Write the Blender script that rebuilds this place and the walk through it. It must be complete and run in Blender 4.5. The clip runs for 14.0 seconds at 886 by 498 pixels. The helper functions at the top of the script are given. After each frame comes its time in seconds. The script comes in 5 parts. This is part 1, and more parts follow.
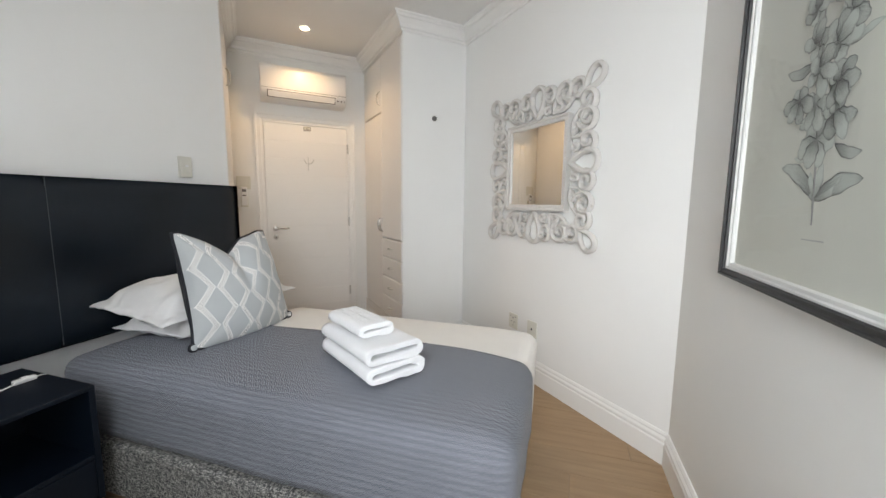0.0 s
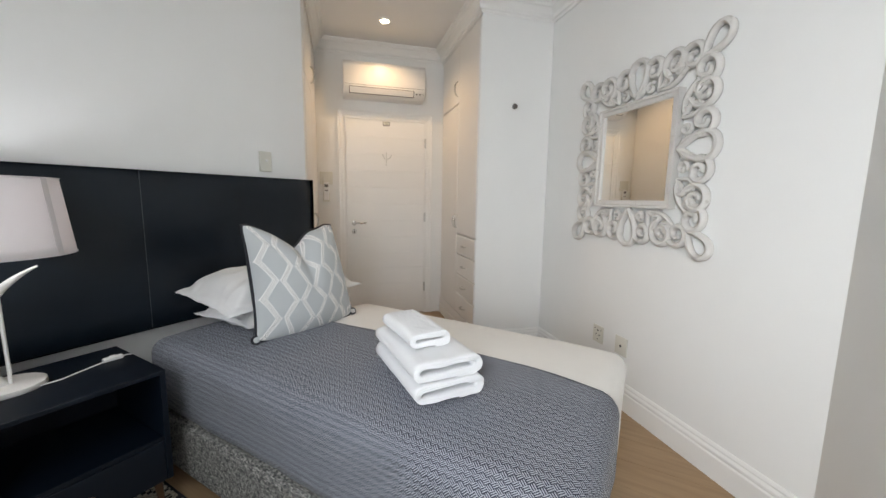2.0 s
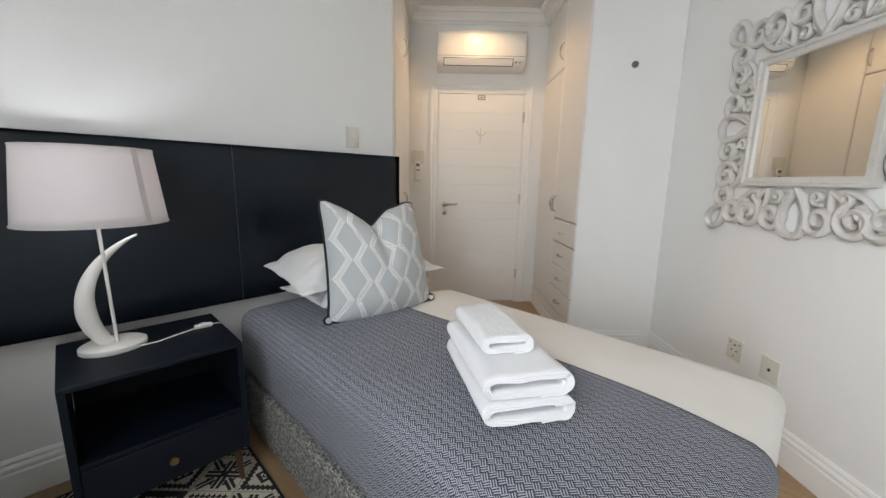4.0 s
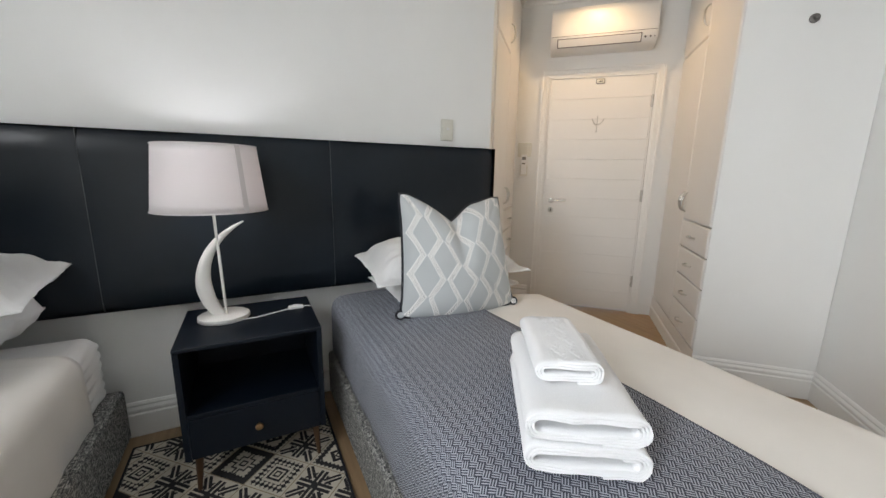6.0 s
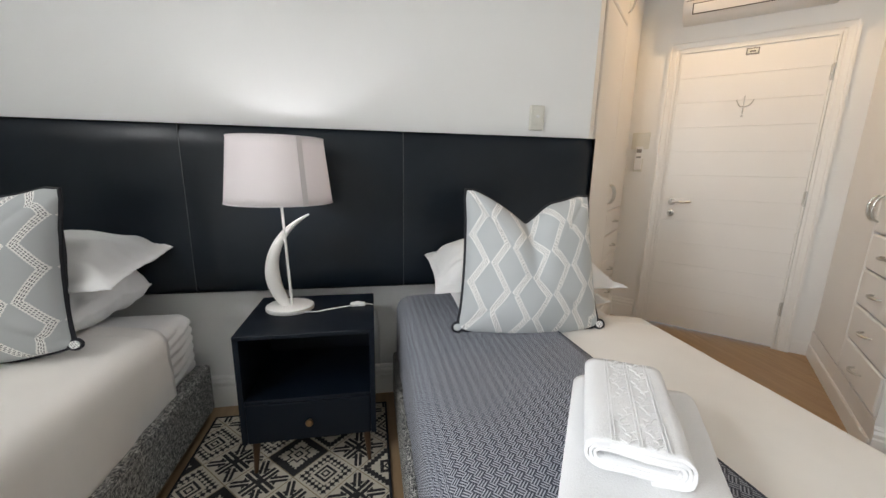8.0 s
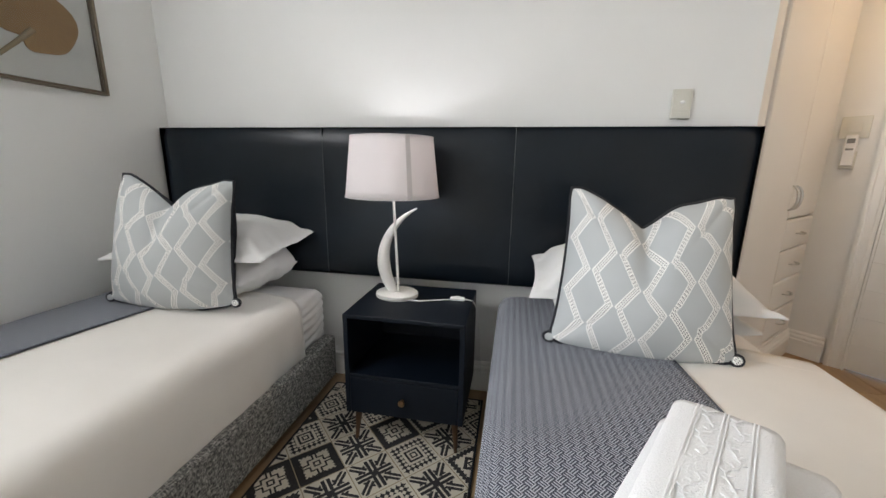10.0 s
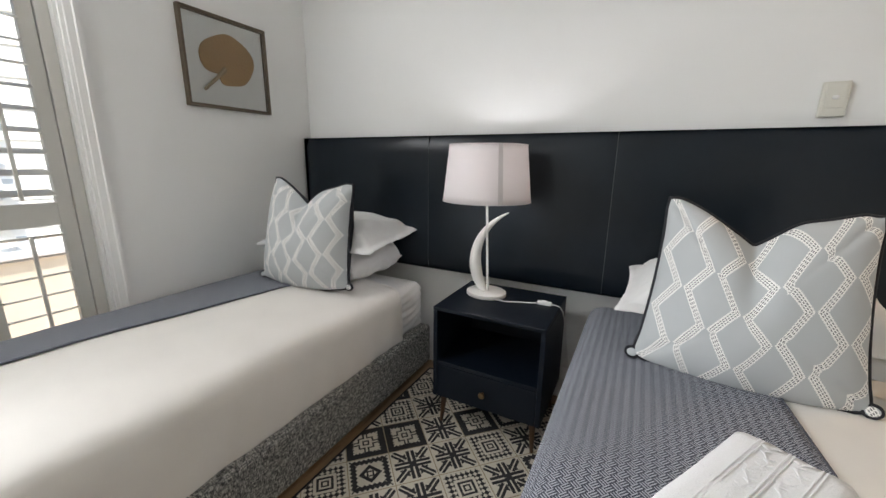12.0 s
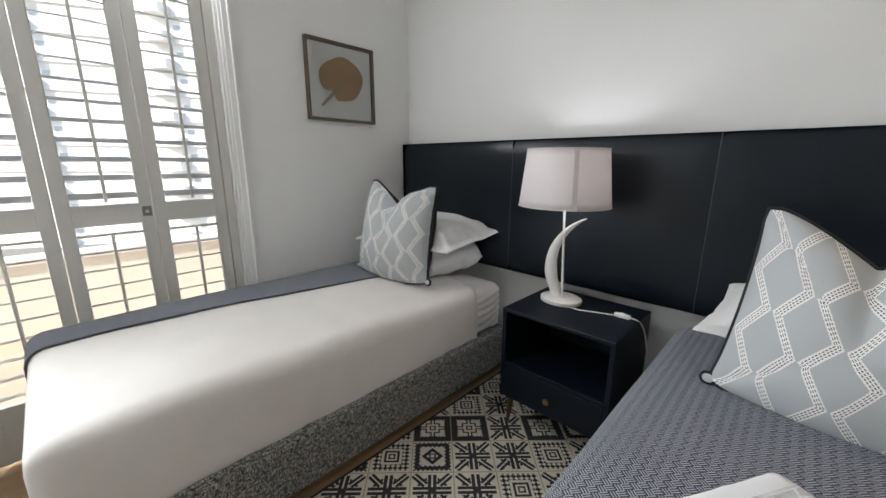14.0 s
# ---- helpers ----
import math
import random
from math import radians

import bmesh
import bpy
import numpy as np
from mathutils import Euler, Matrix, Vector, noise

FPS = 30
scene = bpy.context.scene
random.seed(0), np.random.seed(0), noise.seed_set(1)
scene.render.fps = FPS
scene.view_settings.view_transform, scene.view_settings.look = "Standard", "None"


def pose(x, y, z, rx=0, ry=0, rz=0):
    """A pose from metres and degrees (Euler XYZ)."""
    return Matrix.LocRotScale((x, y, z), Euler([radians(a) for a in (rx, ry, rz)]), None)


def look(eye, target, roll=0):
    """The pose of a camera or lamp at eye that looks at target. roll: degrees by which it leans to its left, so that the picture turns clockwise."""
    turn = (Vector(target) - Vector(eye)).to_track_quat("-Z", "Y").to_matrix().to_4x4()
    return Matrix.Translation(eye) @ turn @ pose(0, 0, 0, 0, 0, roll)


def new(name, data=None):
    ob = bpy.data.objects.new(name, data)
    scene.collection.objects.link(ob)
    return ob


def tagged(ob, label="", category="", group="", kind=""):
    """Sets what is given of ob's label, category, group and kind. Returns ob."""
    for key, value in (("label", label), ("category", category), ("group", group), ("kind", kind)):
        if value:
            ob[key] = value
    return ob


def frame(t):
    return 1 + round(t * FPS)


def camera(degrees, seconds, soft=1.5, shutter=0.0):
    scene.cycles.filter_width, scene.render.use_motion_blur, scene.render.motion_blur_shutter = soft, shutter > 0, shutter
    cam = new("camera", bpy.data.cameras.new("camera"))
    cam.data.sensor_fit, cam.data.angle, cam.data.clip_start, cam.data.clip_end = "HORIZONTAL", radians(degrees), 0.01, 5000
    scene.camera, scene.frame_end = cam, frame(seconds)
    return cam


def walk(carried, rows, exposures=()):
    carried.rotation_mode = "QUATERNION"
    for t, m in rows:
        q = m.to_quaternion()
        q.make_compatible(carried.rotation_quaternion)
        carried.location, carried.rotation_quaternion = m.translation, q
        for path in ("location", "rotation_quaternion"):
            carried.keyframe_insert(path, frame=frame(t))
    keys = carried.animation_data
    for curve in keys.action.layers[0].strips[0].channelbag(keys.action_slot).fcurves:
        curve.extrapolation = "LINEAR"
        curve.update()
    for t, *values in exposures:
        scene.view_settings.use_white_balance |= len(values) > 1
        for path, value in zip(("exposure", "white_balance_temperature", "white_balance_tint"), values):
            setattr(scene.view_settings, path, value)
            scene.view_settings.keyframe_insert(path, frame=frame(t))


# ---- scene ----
cam = camera(99.4, 14.0)
PATH = [
    (0, (0.285, 0.397, 1.284), (-0.311, 2.29, 1.038), 0.6),
    (0.5, (0.305, 0.453, 1.282), (-0.388, 2.312, 1.031), 0.7),
    (1, (0.307, 0.506, 1.276), (-0.48, 2.326, 1.019), 0.8),
    (1.5, (0.295, 0.56, 1.273), (-0.6, 2.329, 1.011), 0.7),
    (2, (0.269, 0.611, 1.27), (-0.723, 2.327, 1.003), 0.9),
    (2.5, (0.244, 0.671, 1.253), (-0.849, 2.321, 0.968), 0.9),
    (3, (0.192, 0.722, 1.243), (-0.99, 2.304, 0.928), 1.0),
    (5.5, (0.169, 1.0, 1.223), (-1.507, 2.022, 0.839), 0.9),
    (6, (0.178, 1.037, 1.222), (-1.567, 1.934, 0.832), 0.9),
    (6.5, (0.162, 1.066, 1.219), (-1.635, 1.849, 0.823), 1.0),
    (7, (0.112, 1.119, 1.218), (-1.734, 1.775, 0.816), 1.0),
    (7.5, (0.07, 1.193, 1.216), (-1.817, 1.712, 0.804), 1.1),
    (10, (0.012, 1.412, 1.207), (-1.907, 1.056, 0.769), 0.9),
    (10.5, (0.03, 1.442, 1.22), (-1.841, 0.896, 0.771), 0.8),
    (11, (0.048, 1.467, 1.226), (-1.768, 0.758, 0.777), 0.8),
    (11.5, (0.058, 1.505, 1.238), (-1.705, 0.678, 0.782), 0.7),
    (12, (0.068, 1.521, 1.243), (-1.659, 0.62, 0.788), 0.7),
    (12.5, (0.062, 1.543, 1.238), (-1.615, 0.552, 0.783), 0.6),
    (13, (0.046, 1.604, 1.233), (-1.536, 0.468, 0.777), 0.5),
    (13.5, (0.045, 1.66, 1.245), (-1.45, 0.412, 0.79), 0.5),
    (14, (0.044, 1.673, 1.261), (-1.362, 0.325, 0.806), 0.3),
]
walk(cam, [(t, look(eye, target, roll)) for t, eye, target, roll in PATH], exposures=[(0, 1.11, 6550, 10), (3, 0.98, 6500, 10), (6.5, 1.14, 6600, 10), (10.5, 1.34, 6700, 11), (11, 1.28, 6700, 11), (12.5, 1.20, 6700, 11), (14, 1.02, 6550, 11)])

# ---- world and light ----
world = bpy.data.worlds.new("world")
scene.world = world
world.use_nodes = True
sky = world.node_tree.nodes.new("ShaderNodeTexSky")
sky.sky_type, sky.sun_disc = "NISHITA", False
sky.sun_elevation, sky.sun_rotation = radians(33), radians(77)
world.node_tree.links.new(sky.outputs[0], world.node_tree.nodes["Background"].inputs[0])
world.node_tree.nodes["Background"].inputs[1].default_value = 0.15


def lamp(name, kind, m, energy, colour, **more):
    data = bpy.data.lights.new(name, kind)
    data.energy, data.color = energy, colour
    if kind == "AREA":
        data.shape, data.size, data.size_y = "RECTANGLE", more["size"], more["size_y"]
    if "spread" in more:
        data.spread = radians(more["spread"])
    if kind == "SPOT":
        data.spot_size, data.spot_blend, data.shadow_soft_size = radians(more["cone"]), 0.6, 0.04
    if kind == "POINT":
        data.shadow_soft_size = more["soft"]
    if kind == "SUN":
        data.angle = radians(0.5)
    ob = new(name, data)
    ob.matrix_world = m
    return ob


S2 = math.sqrt(2)


def uv(u, v, z=0.0):
    """The entrance corridor runs at 45 degrees to the bedroom: u across it, v along it."""
    return Vector(((u - v) / S2, (u + v) / S2, z))


CEIL = 2.77
lamp("sun", "SUN", look((9, 2, 6), (0, 0, 0)), 4.6, (1, 0.95, 0.88))
lamp("window_daylight", "AREA", look((0.545, -0.47, 1.42), (0.42, 1.0, 1.14)), 12.5, (0.93, 0.96, 1.0), size=0.3, size_y=1.7, spread=112)
lamp("window_daylight_top", "AREA", look((-0.11, -0.47, 2.21), (-0.11, 0.5, 1.70)), 7.5, (0.93, 0.96, 1.0), size=0.94, size_y=0.22)
# Added lamp hidden at the sill: stands for balcony floor bounce on the slats.
lamp("balcony_bounce_fill", "AREA", look((0.05, -0.615, 0.10), (0.05, -0.63, 1.0)), 7, (1.0, 0.98, 0.94), size=1.25, size_y=0.07)
lamp("downlight_beam", "SPOT", look(uv(1.0, 3.70, CEIL - 0.03), uv(1.0, 3.70, 0)), 12.3, (1.0, 0.64, 0.32), cone=138)
lamp("bulb_light", "POINT", pose(-1.535, 0.905, 1.206), 1.35, (0.93, 0.95, 1.0), soft=0.03)


# ---- materials ----
class Nodes:
    """Short hand for a node material."""

    def __init__(self, name):
        self.m = bpy.data.materials.new(name)
        self.m.use_nodes = True
        self.t = self.m.node_tree
        self.b = self.t.nodes["Principled BSDF"]

    def n(self, kind, **inputs):
        node = self.t.nodes.new(kind)
        for k, v in inputs.items():
            self.put(node.inputs[k.replace("_", " ")], v)
        return node

    def put(self, socket, v):
        if isinstance(v, bpy.types.NodeSocket):
            self.t.links.new(v, socket)
        else:
            socket.default_value = v

    def math(self, op, a, b=0.0, c=0.0):
        node = self.t.nodes.new("ShaderNodeMath")
        node.operation = op
        for i, v in enumerate((a, b, c)):
            self.put(node.inputs[i], v)
        return node.outputs[0]

    def coords(self, which="Object", scale=(1, 1, 1), turn=0.0):
        tc = self.t.nodes.new("ShaderNodeTexCoord")
        mp = self.t.nodes.new("ShaderNodeMapping")
        self.t.links.new(tc.outputs[which], mp.inputs[0])
        mp.inputs["Scale"].default_value = scale
        mp.inputs["Rotation"].default_value = (0, 0, turn)
        return mp.outputs[0]

    def split(self, vec):
        s = self.t.nodes.new("ShaderNodeSeparateXYZ")
        self.t.links.new(vec, s.inputs[0])
        return s.outputs[0], s.outputs[1], s.outputs[2]

    def noise(self, vec, scale, detail=3.0, rough=0.55):
        node = self.n("ShaderNodeTexNoise", Scale=scale, Detail=detail, Roughness=rough)
        self.t.links.new(vec, node.inputs["Vector"])
        return node.outputs["Fac"]

    def mix(self, fac, a, b):
        node = self.t.nodes.new("ShaderNodeMix")
        node.data_type = "RGBA"
        self.put(node.inputs[0], fac)
        self.put(node.inputs[6], a if isinstance(a, bpy.types.NodeSocket) else (*a, 1))
        self.put(node.inputs[7], b if isinstance(b, bpy.types.NodeSocket) else (*b, 1))
        return node.outputs[2]

    def ramp(self, fac, lo, hi):
        node = self.t.nodes.new("ShaderNodeMapRange")
        for i, v in enumerate((fac, lo, hi, 0.0, 1.0)):
            self.put(node.inputs[i], v)
        return node.outputs[0]

    def bump(self, height, strength, distance=0.002):
        node = self.n("ShaderNodeBump", Strength=strength, Distance=distance, Height=height)
        self.t.links.new(node.outputs[0], self.b.inputs["Normal"])

    def done(self, colour, rough, metal=0.0, **more):
        self.put(self.b.inputs["Base Color"], colour if isinstance(colour, bpy.types.NodeSocket) else (*colour, 1))
        self.put(self.b.inputs["Roughness"], rough)
        self.put(self.b.inputs["Metallic"], metal)
        for k, v in more.items():
            self.put(self.b.inputs[k.replace("_", " ")], v)
        return self.m


def paint(name, colour, rough=0.5, grain=180.0, relief=0.12, mottled=0.04, metal=0.0):
    """Painted or plain surface with faint patches at two scales and a fine relief."""
    k = Nodes(name)
    v = k.coords()
    big, small = k.noise(v, 2.3, 4), k.noise(v, grain, 2)
    dark = tuple(c * (1 - mottled * 2) for c in colour)
    c = k.mix(k.ramp(big, 0.3, 0.7), dark, colour)
    k.bump(small, relief, 0.001)
    r = k.math("ADD", rough - 0.06, k.math("MULTIPLY", big, 0.12))
    return k.done(c, r, metal)


WALL = paint("wall_paint", (0.84, 0.845, 0.83), 0.6, 260, 0.10, 0.012)
CEILP = paint("ceiling_paint", (0.84, 0.835, 0.82), 0.8, 260, 0.1, 0.015)
TRIM = paint("white_gloss_trim", (0.84, 0.84, 0.82), 0.35, 90, 0.03, 0.012)
CUPB = paint("white_cupboard_paint", (0.80, 0.79, 0.77), 0.38, 70, 0.03, 0.015)
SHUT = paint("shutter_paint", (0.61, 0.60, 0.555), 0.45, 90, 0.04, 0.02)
PLAST = paint("white_plastic", (0.80, 0.80, 0.79), 0.32, 300, 0.02, 0.01)
CREAM = paint("cream_plastic", (0.68, 0.67, 0.60), 0.35, 300, 0.02, 0.01)
DARKP = paint("dark_slot", (0.03, 0.03, 0.03), 0.6)
BLACK = paint("black_fabric", (0.012, 0.013, 0.018), 0.8, 900, 0.4)
NAVY = paint("navy_painted_wood", (0.0024, 0.0064, 0.0138), 0.5, 60, 0.12, 0.12)
NAVY.node_tree.nodes["Principled BSDF"].inputs["Specular IOR Level"].default_value = 0.32
STEEL = paint("brushed_steel", (0.60, 0.60, 0.58), 0.28, 400, 0.05, 0.03, 1.0)
PEWTER = paint("pewter_metal", (0.22, 0.21, 0.20), 0.45, 300, 0.1, 0.05, 0.9)
BRASS = paint("aged_brass", (0.42, 0.27, 0.14), 0.38, 200, 0.1, 0.08, 1.0)
LEGWOOD = paint("brown_turned_wood", (0.09, 0.045, 0.020), 0.45, 60, 0.15, 0.15)
REDWOOD = paint("dark_red_wood", (0.09, 0.022, 0.012), 0.4, 60, 0.15, 0.15)
BONE = paint("white_lacquer", (0.80, 0.79, 0.76), 0.38, 40, 0.05, 0.02)
BRONZE = paint("bronze_frame_paint", (0.16, 0.125, 0.085), 0.4, 150, 0.15, 0.12, 0.5)
BLACKF = paint("black_frame_paint", (0.014, 0.014, 0.015), 0.4, 120, 0.05)
PAPER = paint("cream_paper", (0.74, 0.74, 0.67), 0.8, 300, 0.03, 0.04)
# Paler than the wall: the glass's reflection of the room is put into the colour.
GLASSBACK = paint("backing_with_reflection", (0.88, 0.89, 0.87), 0.85, 300, 0.03, 0.01)
MATW = paint("white_mat", (0.80, 0.80, 0.78), 0.7, 300, 0.03, 0.01)
FACADE = paint("facade_render", (0.82, 0.81, 0.79), 0.9, 3, 0.1, 0.05)
GROUND = paint("ground_outside", (0.20, 0.20, 0.18), 0.9, 3, 0.2, 0.1)
PARAPET = paint("cream_parapet", (0.74, 0.71, 0.60), 0.9, 20, 0.2, 0.05)
TERRA = paint("terracotta", (0.60, 0.42, 0.31), 0.8, 20, 0.2, 0.1)
LEAF = paint("foliage", (0.07, 0.12, 0.03), 0.7, 8, 0.2, 0.3)
BARK = paint("bark", (0.12, 0.08, 0.05), 0.9, 20, 0.4, 0.2)
# Haze over the distant panes is put into this pale colour.
WINGL = paint("hazed_far_glass", (0.46, 0.50, 0.54), 0.25, 3, 0.0)


def linen(name, colour, crease=0.5):
    k = Nodes(name)
    v = k.coords()
    weave = k.noise(v, 900, 1)
    fold = k.noise(v, 7, 4, 0.5)
    c = k.mix(k.ramp(fold, 0.3, 0.7), tuple(x * 0.96 for x in colour), colour)
    k.bump(k.math("ADD", k.math("MULTIPLY", weave, 0.06), k.math("MULTIPLY", fold, crease)), 0.45, 0.012)
    return k.done(c, 0.82, 0.0, Sheen_Weight=0.15)


LINEN = linen("white_cotton", (0.80, 0.775, 0.73))
PILLOWC = linen("white_pillow_cotton", (0.80, 0.80, 0.79), 0.8)


def towel_cloth():
    k = Nodes("white_terry_towel")
    v = k.coords()
    loop = k.noise(v, 420, 2)
    soft = k.noise(v, 25, 3)
    k.bump(k.math("ADD", loop, k.math("MULTIPLY", soft, 0.8)), 0.6, 0.003)
    return k.done(k.mix(loop, (0.76, 0.77, 0.78), (0.86, 0.87, 0.88)), 0.92, 0.0, Sheen_Weight=0.3)


TOWEL = towel_cloth()


def leather():
    """Black bonded leather: fine grain, soft dents and cloudy patches of higher gloss."""
    k = Nodes("black_leather")
    v = k.coords()
    big, grain = k.noise(v, 3.5, 5), k.noise(v, 190, 3)
    dent = k.noise(v, 24, 6, 0.7)
    k.bump(k.math("ADD", k.math("MULTIPLY", grain, 0.25), k.math("MULTIPLY", dent, 0.55)), 0.24, 0.003)
    c = k.mix(k.ramp(big, 0.3, 0.7), (0.0034, 0.0068, 0.0112), (0.0072, 0.0125, 0.0195))
    r = k.math("ADD", 0.18, k.math("ADD", k.math("MULTIPLY", dent, 0.14), k.math("MULTIPLY", big, 0.18)))
    return k.done(c, r, 0.0, Specular_IOR_Level=0.36)


LEATHER = leather()


def tweed():
    """Rough woven divan cloth: grey ground, pale slub threads both ways and black flecks."""
    k = Nodes("grey_tweed")
    a = k.noise(k.coords("UV", (40, 420, 1)), 1.0, 0)
    b = k.noise(k.coords("UV", (420, 46, 1)), 1.0, 0)
    a2 = k.noise(k.coords("UV", (60, 300, 1), 0.03), 1.0, 0)
    b2 = k.noise(k.coords("UV", (290, 70, 1), 0.03), 1.0, 0)
    pale = k.ramp(k.math("MAXIMUM", a, b), 0.50, 0.68)
    dark = k.ramp(k.math("MAXIMUM", a2, b2), 0.56, 0.70)
    c = k.mix(pale, (0.115, 0.118, 0.118), (0.60, 0.59, 0.55))
    c = k.mix(k.math("MULTIPLY", dark, 0.92), c, (0.020, 0.021, 0.024))
    k.bump(k.math("SUBTRACT", pale, dark), 0.7, 0.003)
    return k.done(c, 0.92)


TWEED = tweed()


def basket_weave():
    """Bedspread cloth: little blocks of pale threads that run across each other by turns."""
    k = Nodes("basket_weave_bedspread")
    x, y, _ = k.split(k.coords("UV", (1 / 0.0172, 1 / 0.0172, 1), radians(45)))
    fx, fy = k.math("FRACT", x), k.math("FRACT", y)
    par = k.math("FRACT", k.math("MULTIPLY", k.math("ADD", k.math("FLOOR", x), k.math("FLOOR", y)), 0.5))
    par = k.math("GREATER_THAN", par, 0.25)
    along = k.math("ADD", k.math("MULTIPLY", par, fx), k.math("MULTIPLY", k.math("SUBTRACT", 1.0, par), fy))
    stripe = k.math("SINE", k.math("MULTIPLY", along, 6.28318 * 3))
    ends = k.math("ADD", k.math("MULTIPLY", par, fy), k.math("MULTIPLY", k.math("SUBTRACT", 1.0, par), fx))
    edge = k.math("MULTIPLY", k.math("ABSOLUTE", k.math("SUBTRACT", ends, 0.5)), 2.0)
    f = k.math("SUBTRACT", stripe, k.math("MULTIPLY", k.math("POWER", edge, 6.0), 0.9))
    worn = k.noise(k.coords("UV"), 5, 4)
    f2 = k.ramp(f, -0.25, 0.60)
    c = k.mix(f2, (0.034, 0.040, 0.060), k.mix(worn, (0.36, 0.38, 0.43), (0.43, 0.45, 0.505)))
    k.bump(f2, 0.55, 0.0025)
    return k.done(c, 0.88, 0.0, Sheen_Weight=0.1)


SPREAD = basket_weave()


def trellis():
    """Cushion cloth: grey with stitched white zigzag bands that meet in diamonds."""
    k = Nodes("grey_trellis_fabric")
    x, y, _ = k.split(k.coords("UV"))
    px = k.math("PINGPONG", k.math("ADD", x, 1.0), 0.081)
    tri = k.math("SUBTRACT", k.math("MULTIPLY", k.math("PINGPONG", k.math("ADD", y, 1.03), 0.086), 2 / 0.086), 1.0)
    centre = k.math("ADD", 0.0405, k.math("MULTIPLY", tri, 0.0262))
    d = k.math("ABSOLUTE", k.math("SUBTRACT", px, centre))
    inside = k.math("LESS_THAN", d, 0.0128)
    u = k.math("ADD", k.math("DIVIDE", k.math("SUBTRACT", px, centre), 0.0062), 2.0)
    row = k.math("ADD", k.math("DIVIDE", y, 0.0086), k.math("MULTIPLY", k.math("FLOOR", k.math("ADD", u, 0.5)), 0.5))
    gap = k.math("LESS_THAN", k.math("ABSOLUTE", k.math("SUBTRACT", k.math("FRACT", k.math("ADD", u, 0.5)), 0.5)), 0.23)
    gap = k.math("MULTIPLY", gap, k.math("LESS_THAN", k.math("FRACT", row), 0.62))
    gap = k.math("MULTIPLY", gap, k.math("LESS_THAN", d, 0.0096))
    nick = k.math("MULTIPLY", k.math("GREATER_THAN", d, 0.0112), k.math("LESS_THAN", k.math("FRACT", k.math("DIVIDE", y, 0.0074)), 0.3))
    f = k.math("MULTIPLY", inside, k.math("SUBTRACT", 1.0, nick))
    hole = k.math("MULTIPLY", inside, gap)
    v = k.coords()
    weave = k.noise(v, 700, 1)
    grey = k.mix(k.noise(v, 9, 3), (0.43, 0.455, 0.465), (0.49, 0.515, 0.52))
    c = k.mix(f, grey, (0.86, 0.85, 0.82))
    c = k.mix(hole, c, (0.11, 0.12, 0.13))
    k.bump(k.math("ADD", f, k.math("MULTIPLY", weave, 0.3)), 0.3, 0.002)
    return k.done(c, 0.85)


TRELLIS = trellis()


